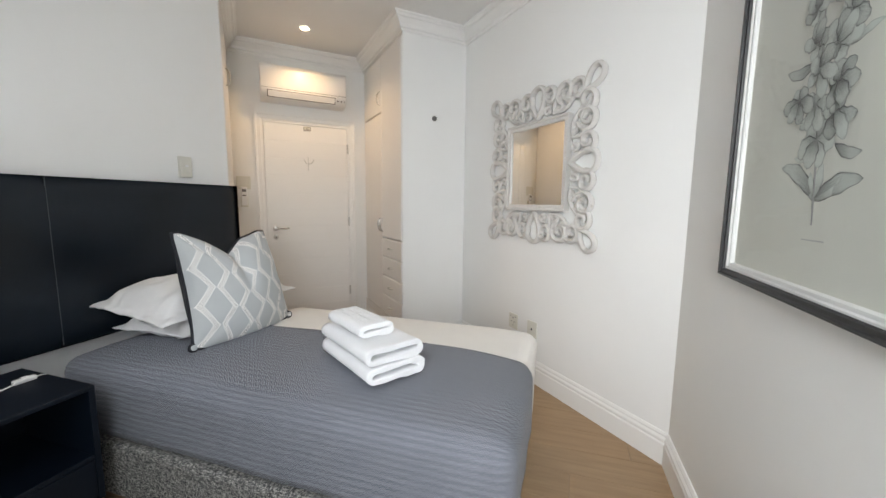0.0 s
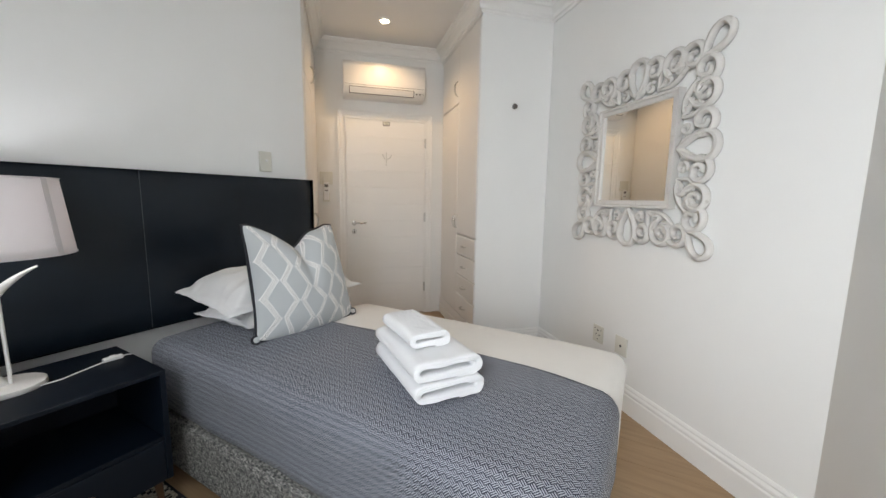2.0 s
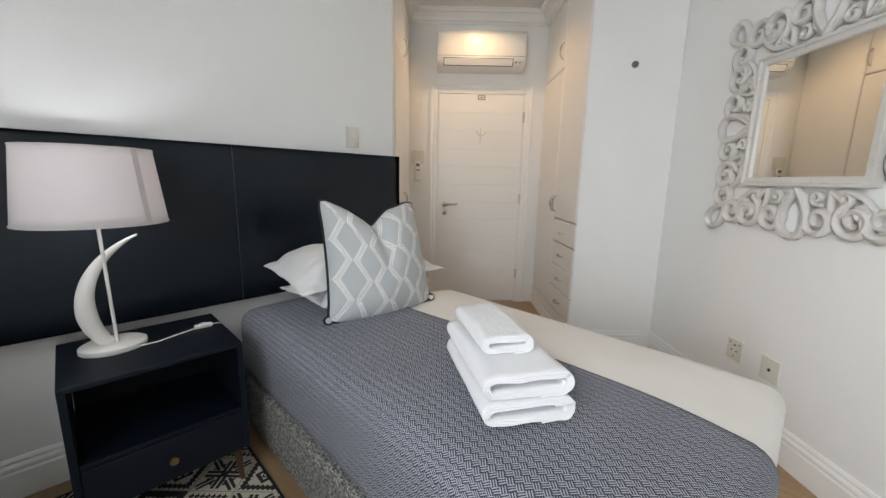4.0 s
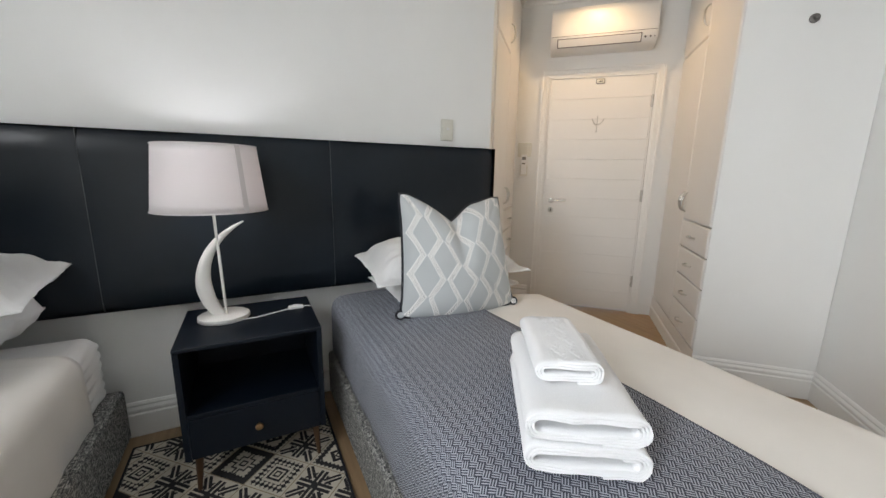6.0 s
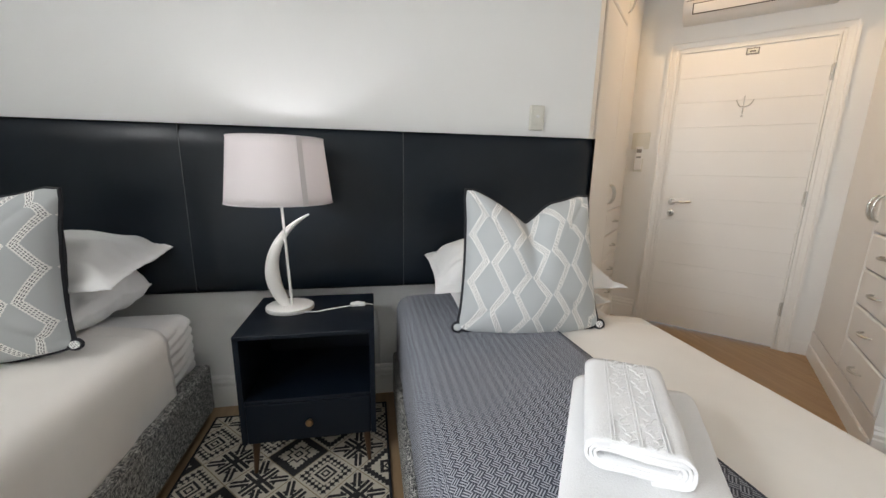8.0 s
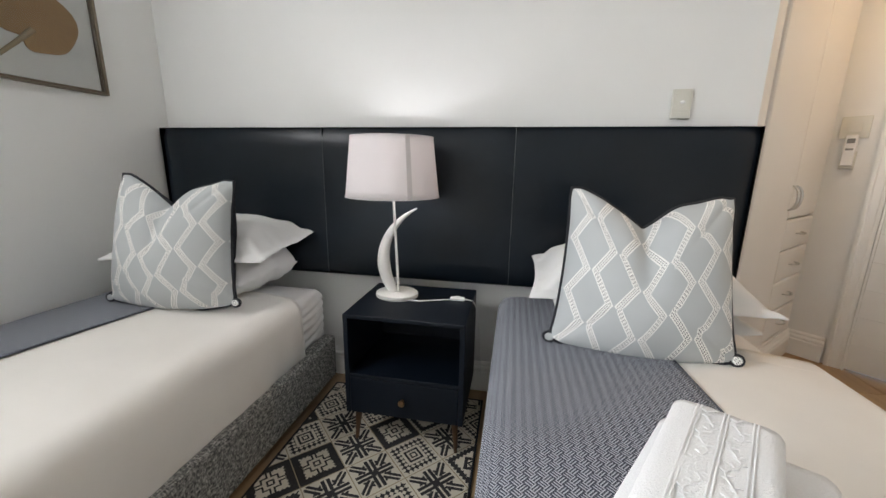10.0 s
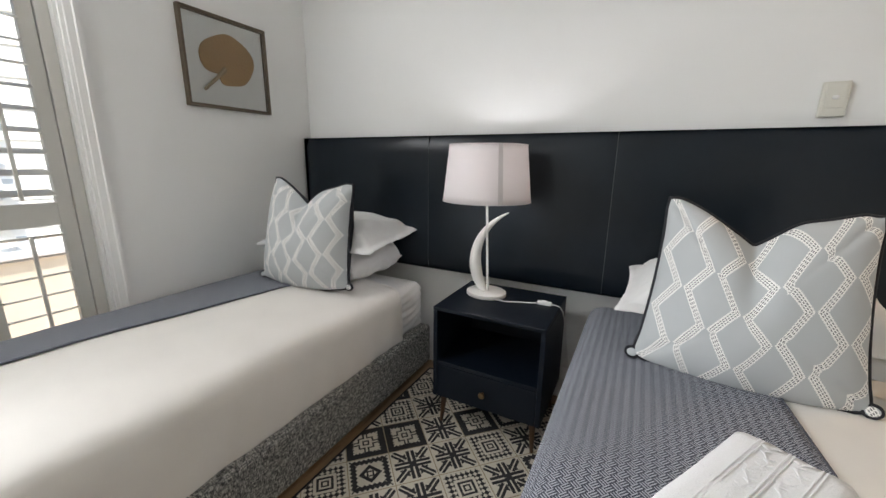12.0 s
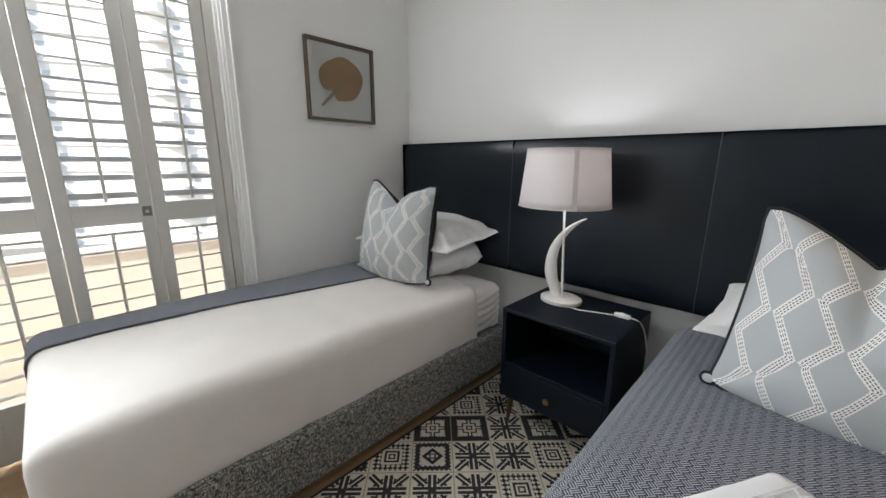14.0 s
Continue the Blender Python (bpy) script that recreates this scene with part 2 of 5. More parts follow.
def tile_rug():
    """Flat-woven rug printed with squares of concentric diamonds and stars in black on cream."""
    k = Nodes("patterned_rug")
    wx, wy, _ = k.split(k.coords("UV"))
    x = k.math("ADD", k.math("DIVIDE", k.math("SUBTRACT", wy, wx), 0.249), 20.5 - 1.114 / 0.249)
    y = k.math("SUBTRACT", 20.5, k.math("DIVIDE", k.math("ADD", wx, wy), 0.249))
    fx, fy = k.math("SUBTRACT", k.math("FRACT", x), 0.5), k.math("SUBTRACT", k.math("FRACT", y), 0.5)
    ax, ay = k.math("ABSOLUTE", fx), k.math("ABSOLUTE", fy)
    d1, d2 = k.math("MAXIMUM", ax, ay), k.math("ADD", ax, ay)
    lo = k.math("MINIMUM", ax, ay)
    saw = k.math("PINGPONG", lo, 0.055)
    band = k.math("ADD", d1, k.math("MULTIPLY", saw, 0.9))
    ring = k.math("MULTIPLY", k.math("GREATER_THAN", band, 0.335), k.math("LESS_THAN", k.math("ADD", d1, saw), 0.465))
    inner = k.math("MULTIPLY", k.math("GREATER_THAN", d2, 0.15), k.math("LESS_THAN", d2, 0.27))
    core = k.math("MULTIPLY", k.math("GREATER_THAN", d1, 0.045), k.math("LESS_THAN", d1, 0.085))
    pa = k.math("MAXIMUM", ring, k.math("MAXIMUM", inner, core))
    # star of arrows
    dd = k.math("ABSOLUTE", k.math("SUBTRACT", ax, ay))

    def band_of(v, a, c):
        return k.math("MULTIPLY", k.math("GREATER_THAN", v, a), k.math("LESS_THAN", v, c))

    arm = k.math("MULTIPLY", band_of(lo, 0.020, 0.100), k.math("LESS_THAN", d1, 0.43))
    slant = k.math("MULTIPLY", band_of(dd, 0.024, 0.120), band_of(d2, 0.30, 0.86))
    head = k.math("MULTIPLY", k.math("LESS_THAN", k.math("ADD", lo, k.math("MULTIPLY", k.math("SUBTRACT", d1, 0.30), 1.6)), 0.20), k.math("MULTIPLY", k.math("GREATER_THAN", lo, 0.122), k.math("GREATER_THAN", d1, 0.26)))
    spot = k.math("LESS_THAN", d2, 0.10)
    pb = k.math("MAXIMUM", k.math("MAXIMUM", arm, slant), k.math("MAXIMUM", head, spot))
    pb = k.math("MULTIPLY", pb, k.math("LESS_THAN", d1, 0.465))
    # blocks with small diamonds round the rim
    lat = k.math("ADD", k.math("PINGPONG", ax, 0.06), k.math("PINGPONG", ay, 0.06))
    pc = k.math("MULTIPLY", k.math("LESS_THAN", lat, 0.066), k.math("GREATER_THAN", d1, 0.25))
    pc = k.math("MULTIPLY", pc, k.math("LESS_THAN", d1, 0.44))
    pc = k.math("MAXIMUM", pc, k.math("MAXIMUM", core, k.math("MULTIPLY", k.math("GREATER_THAN", d1, 0.13), k.math("LESS_THAN", d1, 0.185))))
    # dark ground with a toothed cream field
    teeth = k.math("PINGPONG", lo, 0.045)
    pd = k.math("GREATER_THAN", k.math("SUBTRACT", d1, teeth), 0.30)
    notch = k.math("MINIMUM", d1, k.math("ADD", lo, 0.13))
    cross = band_of(notch, 0.155, 0.195)
    pd = k.math("MAXIMUM", pd, k.math("MAXIMUM", cross, core))
    turn = k.math("SINE", k.math("ADD", k.math("MULTIPLY", k.math("SUBTRACT", k.math("FLOOR", y), 20.0), 20.22), k.math("MULTIPLY", k.math("SUBTRACT", k.math("FLOOR", x), 20.0), 10.35)))
    r = k.math("FRACT", k.math("ADD", k.math("MULTIPLY", turn, 27.3), 40.0))
    isb, isc = k.math("LESS_THAN", r, 0.45), band_of(r, 0.45, 0.72)
    isa, isd = band_of(r, 0.72, 0.87), k.math("GREATER_THAN", r, 0.87)
    f = k.math("ADD", k.math("ADD", k.math("MULTIPLY", isa, pa), k.math("MULTIPLY", isd, pd)), k.math("ADD", k.math("MULTIPLY", isb, pb), k.math("MULTIPLY", isc, pc)))
    joint = k.math("GREATER_THAN", d1, 0.488)
    v = k.coords("UV")
    wear = k.noise(v, 90, 3)
    cream = k.mix(k.noise(v, 6, 3), (0.54, 0.50, 0.41), (0.68, 0.63, 0.53))
    dark = k.mix(wear, (0.012, 0.012, 0.015), (0.040, 0.038, 0.037))
    c = k.mix(f, cream, dark)
    c = k.mix(joint, c, (0.34, 0.28, 0.19))
    k.bump(k.noise(v, 600, 1), 0.5, 0.002)
    return k.done(c, 0.95)


RUG = tile_rug()


def oak():
    k = Nodes("pale_oak_planks")
    v = k.coords("Object", (1.2, 14, 14))
    info = k.t.nodes.new("ShaderNodeObjectInfo")
    rnd = info.outputs["Random"]
    off = k.t.nodes.new("ShaderNodeVectorMath")
    off.operation = "ADD"
    k.t.links.new(v, off.inputs[0])
    cx = k.t.nodes.new("ShaderNodeCombineXYZ")
    k.put(cx.inputs[0], k.math("MULTIPLY", rnd, 40.0))
    k.put(cx.inputs[1], k.math("MULTIPLY", rnd, 17.0))
    k.t.links.new(cx.outputs[0], off.inputs[1])
    g = k.noise(off.outputs[0], 2.2, 6, 0.65)
    fine = k.noise(off.outputs[0], 14.0, 3)
    c = k.mix(k.ramp(g, 0.3, 0.75), (0.27, 0.175, 0.095), (0.42, 0.29, 0.165))
    c = k.mix(k.math("MULTIPLY", rnd, 0.35), c, (0.36, 0.23, 0.125))
    k.bump(fine, 0.12, 0.001)
    return k.done(c, k.math("ADD", 0.36, k.math("MULTIPLY", fine, 0.15)))


OAK = oak()


def tusk_paint():
    k = Nodes("distressed_white_carving")
    v = k.coords()
    worn = k.noise(v, 22, 5, 0.7)
    fine = k.noise(v, 140, 3)
    c = k.mix(k.ramp(worn, 0.60, 0.78), (0.62, 0.605, 0.575), (0.38, 0.36, 0.32))
    k.bump(k.math("ADD", fine, worn), 0.25, 0.002)
    return k.done(c, 0.6)


CARVED = tusk_paint()


def shade_cloth():
    k = Nodes("white_lampshade_cloth")
    v = k.coords("Object", (1, 1, 1))
    weave = k.noise(v, 500, 2)
    k.bump(weave, 0.2, 0.001)
    k.done((0.78, 0.75, 0.75), 0.9)
    tr = k.n("ShaderNodeBsdfTranslucent", Color=(0.80, 0.74, 0.74, 1))
    mx = k.n("ShaderNodeMixShader", Fac=0.22)
    k.t.links.new(k.b.outputs[0], mx.inputs[1])
    k.t.links.new(tr.outputs[0], mx.inputs[2])
    k.t.links.new(mx.outputs[0], k.t.nodes["Material Output"].inputs[0])
    return k.m


SHADE = shade_cloth()


def glow(name, colour, strength):
    k = Nodes(name)
    return k.done((0.8, 0.8, 0.8), 0.5, 0.0, Emission_Color=(*colour, 1), Emission_Strength=strength)


BULBGLOW = glow("lit_downlight_glass", (1.0, 0.80, 0.52), 14.0)
LAMPGLOW = glow("lit_bulb_glass", (0.95, 0.97, 1.0), 6.0)


def thin_pane(name):
    """Clear pane: mostly straight through, a little gloss by Fresnel."""
    k = Nodes(name)
    tr = k.n("ShaderNodeBsdfTransparent", Color=(0.97, 0.98, 0.98, 1))
    gl = k.n("ShaderNodeBsdfGlossy", Roughness=0.02)
    fr = k.n("ShaderNodeFresnel", IOR=1.45)
    mx = k.t.nodes.new("ShaderNodeMixShader")
    k.t.links.new(fr.outputs[0], mx.inputs[0])
    k.t.links.new(tr.outputs[0], mx.inputs[1])
    k.t.links.new(gl.outputs[0], mx.inputs[2])
    k.t.links.new(mx.outputs[0], k.t.nodes["Material Output"].inputs[0])
    return k.m


PANE = thin_pane("clear_pane")
MIRROR = Nodes("silvered_mirror").done((0.86, 0.86, 0.84), 0.015, 1.0)


def ink(name, tone):
    return paint(name, (tone, tone, tone * 0.97), 0.85, 120, 0.02, 0.18)


INKS = [ink("pale_pencil_grey", 0.60), ink("mid_pencil_grey", 0.40), ink("dark_pencil_grey", 0.22)]
FANLEAF = paint("dried_palm_leaf", (0.52, 0.34, 0.16), 0.8, 60, 0.5, 0.12)
FANSTICK = paint("dried_palm_stalk", (0.42, 0.34, 0.22), 0.8, 60, 0.4, 0.1)


# ---- building helpers ----
def mesh(name, bm, material, smooth=False):
    me = bpy.data.meshes.new(name)
    bmesh.ops.recalc_face_normals(bm, faces=bm.faces)
    if smooth:
        for f in bm.faces:
            f.smooth = True
    bm.to_mesh(me)
    bm.free()
    me.materials.append(material)
    return me


def part(name, bm, material, parent=None, label="", smooth=False, m=None):
    """Links a bmesh as one mesh object, under a thing or a part."""
    ob = new(name, mesh(name, bm, material, smooth))
    if smooth:
        mod = ob.modifiers.new("edges", "EDGE_SPLIT")
        mod.split_angle = radians(50)
    if parent is not None:
        ob.parent = parent
    if m is not None:
        ob.matrix_basis = m
    return tagged(ob, label)


def thing(name, m, label, category, group="", kind=""):
    ob = new(name)
    ob.empty_display_size = 0.1
    ob.matrix_world = m
    return tagged(ob, label, category, group, kind)


def box(x0, x1, y0, y1, z0, z1, bevel=0.0, bm=None, seg=2):
    b = bmesh.new()
    bmesh.ops.create_cube(b, size=1.0)
    for v in b.verts:
        v.co = Vector(((x0 + x1) / 2 + v.co.x * (x1 - x0), (y0 + y1) / 2 + v.co.y * (y1 - y0), (z0 + z1) / 2 + v.co.z * (z1 - z0)))
    if bevel:
        bmesh.ops.bevel(b, geom=b.edges[:], offset=bevel, segments=seg, profile=0.5, affect="EDGES")
    if bm is None:
        return b
    return join(bm, b)


def join(bm, other):
    me = bpy.data.meshes.new("tmp")
    other.to_mesh(me)
    other.free()
    bm.from_mesh(me)
    bpy.data.meshes.remove(me)
    return bm


def prism(poly, z0, z1):
    bm = bmesh.new()
    lo = [bm.verts.new((x, y, z0)) for x, y in poly]
    hi = [bm.verts.new((x, y, z1)) for x, y in poly]
    bm.faces.new(lo[::-1])
    bm.faces.new(hi)
    for i in range(len(poly)):
        j = (i + 1) % len(poly)
        bm.faces.new((lo[i], lo[j], hi[j], hi[i]))
    return bm


def turned(profile, seg=24, bm=None, centre=(0, 0, 0), sx=1.0, sy=1.0):
    """Solid of revolution about z from (radius, height) pairs."""
    b = bm or bmesh.new()
    rings = []
    for r, z in profile:
        rings.append([b.verts.new((centre[0] + sx * r * math.cos(2 * math.pi * i / seg), centre[1] + sy * r * math.sin(2 * math.pi * i / seg), centre[2] + z)) for i in range(seg)])
    for a, c in zip(rings, rings[1:]):
        for i in range(seg):
            j = (i + 1) % seg
            b.faces.new((a[i], a[j], c[j], c[i]))
    b.faces.new(rings[0][::-1])
    b.faces.new(rings[-1])
    return b


def tube(points, radii, seg=8, flat=None, bm=None, closed=False):
    """Round bar along points. flat=(axis, factor) squashes it along an axis."""
    b = bm or bmesh.new()
    pts = [Vector(p) for p in points]
    n = len(pts)
    if not hasattr(radii, "__len__"):
        radii = [radii] * n
    rings, side = [], None
    for i in range(n):
        if closed:
            d = (pts[(i + 1) % n] - pts[i - 1]).normalized()
        else:
            d = (pts[min(i + 1, n - 1)] - pts[max(i - 1, 0)]).normalized()
        if side is None:
            side = d.orthogonal().normalized()
        side = (side - d * side.dot(d)).normalized()
        up = d.cross(side)
        ring = []
        for k in range(seg):
            a = 2 * math.pi * k / seg
            o = (side * math.cos(a) + up * math.sin(a)) * radii[i]
            if flat:
                ax = Vector(flat[0])
                o = o + ax * o.dot(ax) * (flat[1] - 1)
            ring.append(b.verts.new(pts[i] + o))
        rings.append(ring)
    pairs = list(zip(rings, rings[1:]))
    for a, c in pairs:
        for k in range(seg):
            j = (k + 1) % seg
            b.faces.new((a[k], a[j], c[j], c[k]))
    if closed:
        a, c = rings[-1], rings[0]
        shift = min(range(seg), key=lambda s: (a[0].co - c[s].co).length)
        for k in range(seg):
            j = (k + 1) % seg
            b.faces.new((a[k], a[j], c[(j + shift) % seg], c[(k + shift) % seg]))
    else:
        b.faces.new(rings[0][::-1])
        b.faces.new(rings[-1])
    return b


def sweep(path, profile, closed=False):
    """Moulding along a path in plan, the room on its left; profile: (out from the wall, height)."""
    bm = bmesh.new()
    pts = [Vector(p).to_2d() for p in path]
    n = len(pts)

    def left(i, j):
        d = (pts[j] - pts[i]).normalized()
        return Vector((-d.y, d.x))

    rows = []
    for i in range(n):
        if closed:
            a, c = left(i - 1, i), left(i, (i + 1) % n)
        else:
            a = left(i - 1, i) if i > 0 else left(i, i + 1)
            c = left(i, i + 1) if i < n - 1 else a
        m = (a + c) / (1 + a.dot(c))
        rows.append([bm.verts.new((pts[i].x + m.x * d, pts[i].y + m.y * d, z)) for d, z in profile])
    k = len(profile)
    for i in range(n if closed else n - 1):
        a, c = rows[i], rows[(i + 1) % n]
        for q in range(k):
            w = (q + 1) % k
            bm.faces.new((a[q], c[q], c[w], a[w]))
    if not closed:
        bm.faces.new(rows[0])
        bm.faces.new(rows[-1][::-1])
    return bm


def bezier(p0, p1, p2, p3, n=16):
    out = []
    for i in range(n + 1):
        t = i / n
        out.append(tuple((1 - t) ** 3 * a + 3 * (1 - t) ** 2 * t * b + 3 * (1 - t) * t * t * c + t ** 3 * d for a, b, c, d in zip(p0, p1, p2, p3)))
    return out


UVM = pose(0, 0, 0, 0, 0, 45)

# ---- the setting ----
XW, XE, YS = -1.86, 0.835, -0.505
UM, VP, UC, VD, UL = 2.27, 3.10, 1.665, 4.26, 0.38   # mirror wall, cupboard end, cupboard fronts, door wall
YE = UM * S2 - XE
WX0, WX1, WZ0, WZ1 = -0.652, 0.715, 0.02, 2.36          # french window
DU0, DU1, DZ = 0.660, 1.485, 2.06                      # door opening


def structure(name, bm, material, label, category, m=None, smooth=False):
    ob = part(name, bm, material, None, "", smooth, m)
    return tagged(ob, label, category, "", "structure")


structure("wall_west", prism([(XW, YS), (XW, 2.40), (-1.9187, 2.4587), (-2.3187, 2.0587), (-2.3187, YS)], 0, CEIL), WALL, "smooth white painted bedroom wall behind the headboard", "wall")
structure("wall_east", box(XE, XE + 0.15, YS - 0.2, YE + 0.05, 0, CEIL), WALL, "smooth white painted bedroom wall with framed drawing", "wall")
structure("wall_northeast", box(UM, UM + 0.15, YE / S2 - XE / S2 - 0.06, VD + 0.15, 0, CEIL), WALL, "white painted diagonal wall with the carved mirror", "wall", UVM)
b = box(-0.35, DU0, VD, VD + 0.14, 0, CEIL)
box(DU1, UM, VD, VD + 0.14, 0, CEIL, bm=b)
box(DU0, DU1, VD, VD + 0.14, DZ, CEIL, bm=b)
structure("wall_entrance", b, WALL, "white painted wall with the entrance door", "wall", UVM)
b = box(-2.3, WX0, YS - 0.2, YS, 0, CEIL)
box(WX1, XE, YS - 0.2, YS, 0, CEIL, bm=b)
box(WX0, WX1, YS - 0.2, YS, WZ1, CEIL, bm=b)
structure("wall_south", b, WALL, "white painted wall with a shuttered french window", "wall")
OUTER = [(-2.3187, YS - 0.2), (XE + 0.15, YS - 0.2), (XE + 0.15, YE + 0.05), tuple(uv(UM + 0.15, 1.03))[:2], tuple(uv(UM + 0.15, VD + 0.15))[:2], tuple(uv(-0.35, VD + 0.15))[:2], tuple(uv(-0.35, 3.095))[:2], (-2.3187, 2.0587)]
structure("ceiling", prism(OUTER, CEIL, CEIL + 0.15), CEILP, "plain white painted ceiling", "ceiling")
structure("floor", prism(OUTER, -0.1, -0.012), OAK, "pale oak plank floor", "floor")

ROOM = [(XW, YS), (XE, YS), (XE, YE), tuple(uv(UM, VP))[:2], tuple(uv(UC, VP))[:2], tuple(uv(UC, VD))[:2], tuple(uv(UL, VD))[:2], (XW, 2.40)]
C = CEIL
structure("cornice", sweep(ROOM, [(0, C - 0.115), (0.012, C - 0.115), (0.016, C - 0.098), (0.030, C - 0.092), (0.036, C - 0.070), (0.058, C - 0.044), (0.064, C - 0.036), (0.078, C - 0.032), (0.086, C - 0.016), (0.096, C - 0.012), (0.098, C), (0, C)], True), TRIM, "stepped white plaster cornice round the ceiling", "cornice")
SK = [(0, 0), (0.020, 0), (0.020, 0.108), (0.015, 0.116), (0.019, 0.124), (0.019, 0.134), (0.011, 0.146), (0.013, 0.154), (0.006, 0.166), (0, 0.166)]
PATH_A = [(0.79, YS), (XE, YS), (XE, YE), uv(UM, VP), uv(UC, VP)]
PATH_C = [uv(UC, VP), uv(UC, VD), uv(1.57, VD)]
SK_LOW = [(0, 0), (0.007, 0), (0.007, 0.082), (0.003, 0.094), (0, 0.094)]
PATH_B = [uv(0.565, VD), uv(UL, VD), (XW, 2.40), (XW, YS), (-0.71, YS)]
structure("baseboard", sweep([tuple(p)[:2] for p in PATH_A], SK), TRIM, "white moulded skirting board along the floor", "skirting board")
structure("baseboard", sweep([tuple(p)[:2] for p in PATH_C], SK_LOW), TRIM, "low white plinth along the fitted cupboard", "skirting board")
structure("baseboard", sweep([tuple(p)[:2] for p in PATH_B], SK), TRIM, "white moulded skirting board along the floor", "skirting board")


# entrance door
def bow_handle(length, depth=0.03, r=0.0045, thick=1.6):
    pts = bezier((0, 0, -length / 2), (depth * 1.5, 0, -length / 2 + 0.004), (depth * 1.5, 0, length / 2 - 0.004), (0, 0, length / 2), 14)
    radii = [r * (1 + (thick - 1) * math.sin(math.pi * i / 14)) for i in range(15)]
    return tube(pts, radii, 8)


door = thing("door_1", UVM @ pose(0, VD - 0.012, 0), "white painted entrance door of horizontal boards, closed", "door", kind="structure")
bh = 2.038 / 12
for i in range(12):
    part("board", box(0.672, 1.473, 0.0, 0.04, 0.012 + i * bh, 0.012 + (i + 1) * bh - 0.0006, 0.0013, seg=1), TRIM, door)
lever = part("door_handle", turned([(0.025, 0), (0.025, 0.006), (0.012, 0.009), (0.010, 0.045), (0.010, 0.05)], 20), STEEL, door, "steel lever handle on a round rose", True, pose(0.735, 0, 1.0, 90, 0, 0))
part("lever", tube(bezier((0, 0, 0.045), (0.05, 0.012, 0.05), (0.06, -0.006, 0.05), (0.125, 0.008, 0.045), 12), [0.009, 0.009, 0.0085, 0.008, 0.008, 0.008, 0.0075, 0.0075, 0.007, 0.007, 0.007, 0.0065, 0.006], 10), STEEL, lever, smooth=True)
lock = part("lock_rose", turned([(0.025, 0), (0.025, 0.005), (0.021, 0.008)], 20), STEEL, door, "round steel keyhole rose", True, pose(0.735, 0, 0.915, 90, 0, 0))
part("keyhole", box(-0.004, 0.004, -0.012, 0.012, 0.0085, 0.011, 0.001), DARKP, lock)
for z in (1.84, 1.065, 0.30):
    h = part("hinge", turned([(0.0075, -0.05), (0.0075, 0.05)], 10), STEEL, door, "steel butt hinge", True, pose(1.481, -0.006, z))
    part("leaf", box(-0.013, -0.004, 0.001, 0.008, -0.045, 0.045), STEEL, h)
sign = part("sign", box(1.035, 1.105, -0.006, 0.0, 1.995, 2.036, 0.002), PEWTER, door, "small framed metal sign")
part("plate", box(1.042, 1.098, -0.009, -0.0065, 2.002, 2.029), PAPER, sign)
part("writing", box(1.055, 1.085, -0.0105, -0.0092, 2.010, 2.017), DARKP, sign)
hook = part("coat_hook", tube([(1.07, -0.01, 1.62), (1.07, -0.012, 1.67), (1.07, -0.01, 1.735)], 0.0032), STEEL, door, "three-pronged steel coat hook", True)
part("prong", tube(bezier((1.07, -0.012, 1.665), (1.04, -0.03, 1.66), (1.04, -0.04, 1.68), (1.025, -0.045, 1.708)), 0.0032), STEEL, hook, smooth=True)
part("prong", tube(bezier((1.07, -0.012, 1.665), (1.10, -0.03, 1.66), (1.11, -0.04, 1.68), (1.120, -0.045, 1.705)), 0.0032), STEEL, hook, smooth=True)
part("screw", turned([(0.007, 0), (0.005, 0.004)], 10), STEEL, hook, smooth=True, m=pose(1.07, -0.001, 1.605, 90, 0, 0))

b = box(DU0, 0.672, VD - 0.02, VD + 0.14, 0, DZ, 0.002)
box(1.473, DU1, VD - 0.02, VD + 0.14, 0, DZ, 0.002, bm=b)
box(DU0, DU1, VD - 0.02, VD + 0.14, 2.05, DZ + 0.002, 0.002, bm=b)
structure("door_frame", b, TRIM, "white painted door jamb", "door frame", UVM)


def architrave(x0, x1, z0, z1, wide, deep):
    """Moulded trim round an opening, in its plane: x across, z up, standing out towards -y."""
    bm = bmesh.new()
    prof = [(0.0, 0.0), (0.0, 0.55), (0.22, 0.62), (0.28, 0.75), (0.70, 0.82), (0.78, 1.0), (1.0, 1.0), (1.0, 0.0)]
    pts = [(x0, z0, -1, 0), (x0, z1, -1, 1), (x1, z1, 1, 1), (x1, z0, 1, 0)]
    rows = [[bm.verts.new((x + sx * w * wide, -d * deep, z + sz * w * wide)) for w, d in prof] for x, z, sx, sz in pts]
    for a, c in zip(rows, rows[1:]):
        for i in range(len(prof)):
            j = (i + 1) % len(prof)
            bm.faces.new((a[i], c[i], c[j], a[j]))
    bm.faces.new(rows[0])
    bm.faces.new(rows[-1])
    return bm


structure("trim", architrave(DU0 - 0.003, DU1 + 0.003, 0, DZ + 0.003, 0.075, 0.026), TRIM, "white moulded architrave round the entrance door", "architrave", UVM @ pose(0, VD - 0.001, 0))


# ---- built-in cupboards ----
def raised_front(y0, y1, z0, z1):
    """A cupboard front, its face towards -x, with a bevelled rim."""
    bm = box(-0.02, 0, y0, y1, z0, z1)
    face = min(bm.faces, key=lambda f: f.calc_center_median().x)
    bmesh.ops.inset_region(bm, faces=[face], thickness=0.012, depth=0.0)
    for v in face.verts:
        v.co.x -= 0.006
    return bm


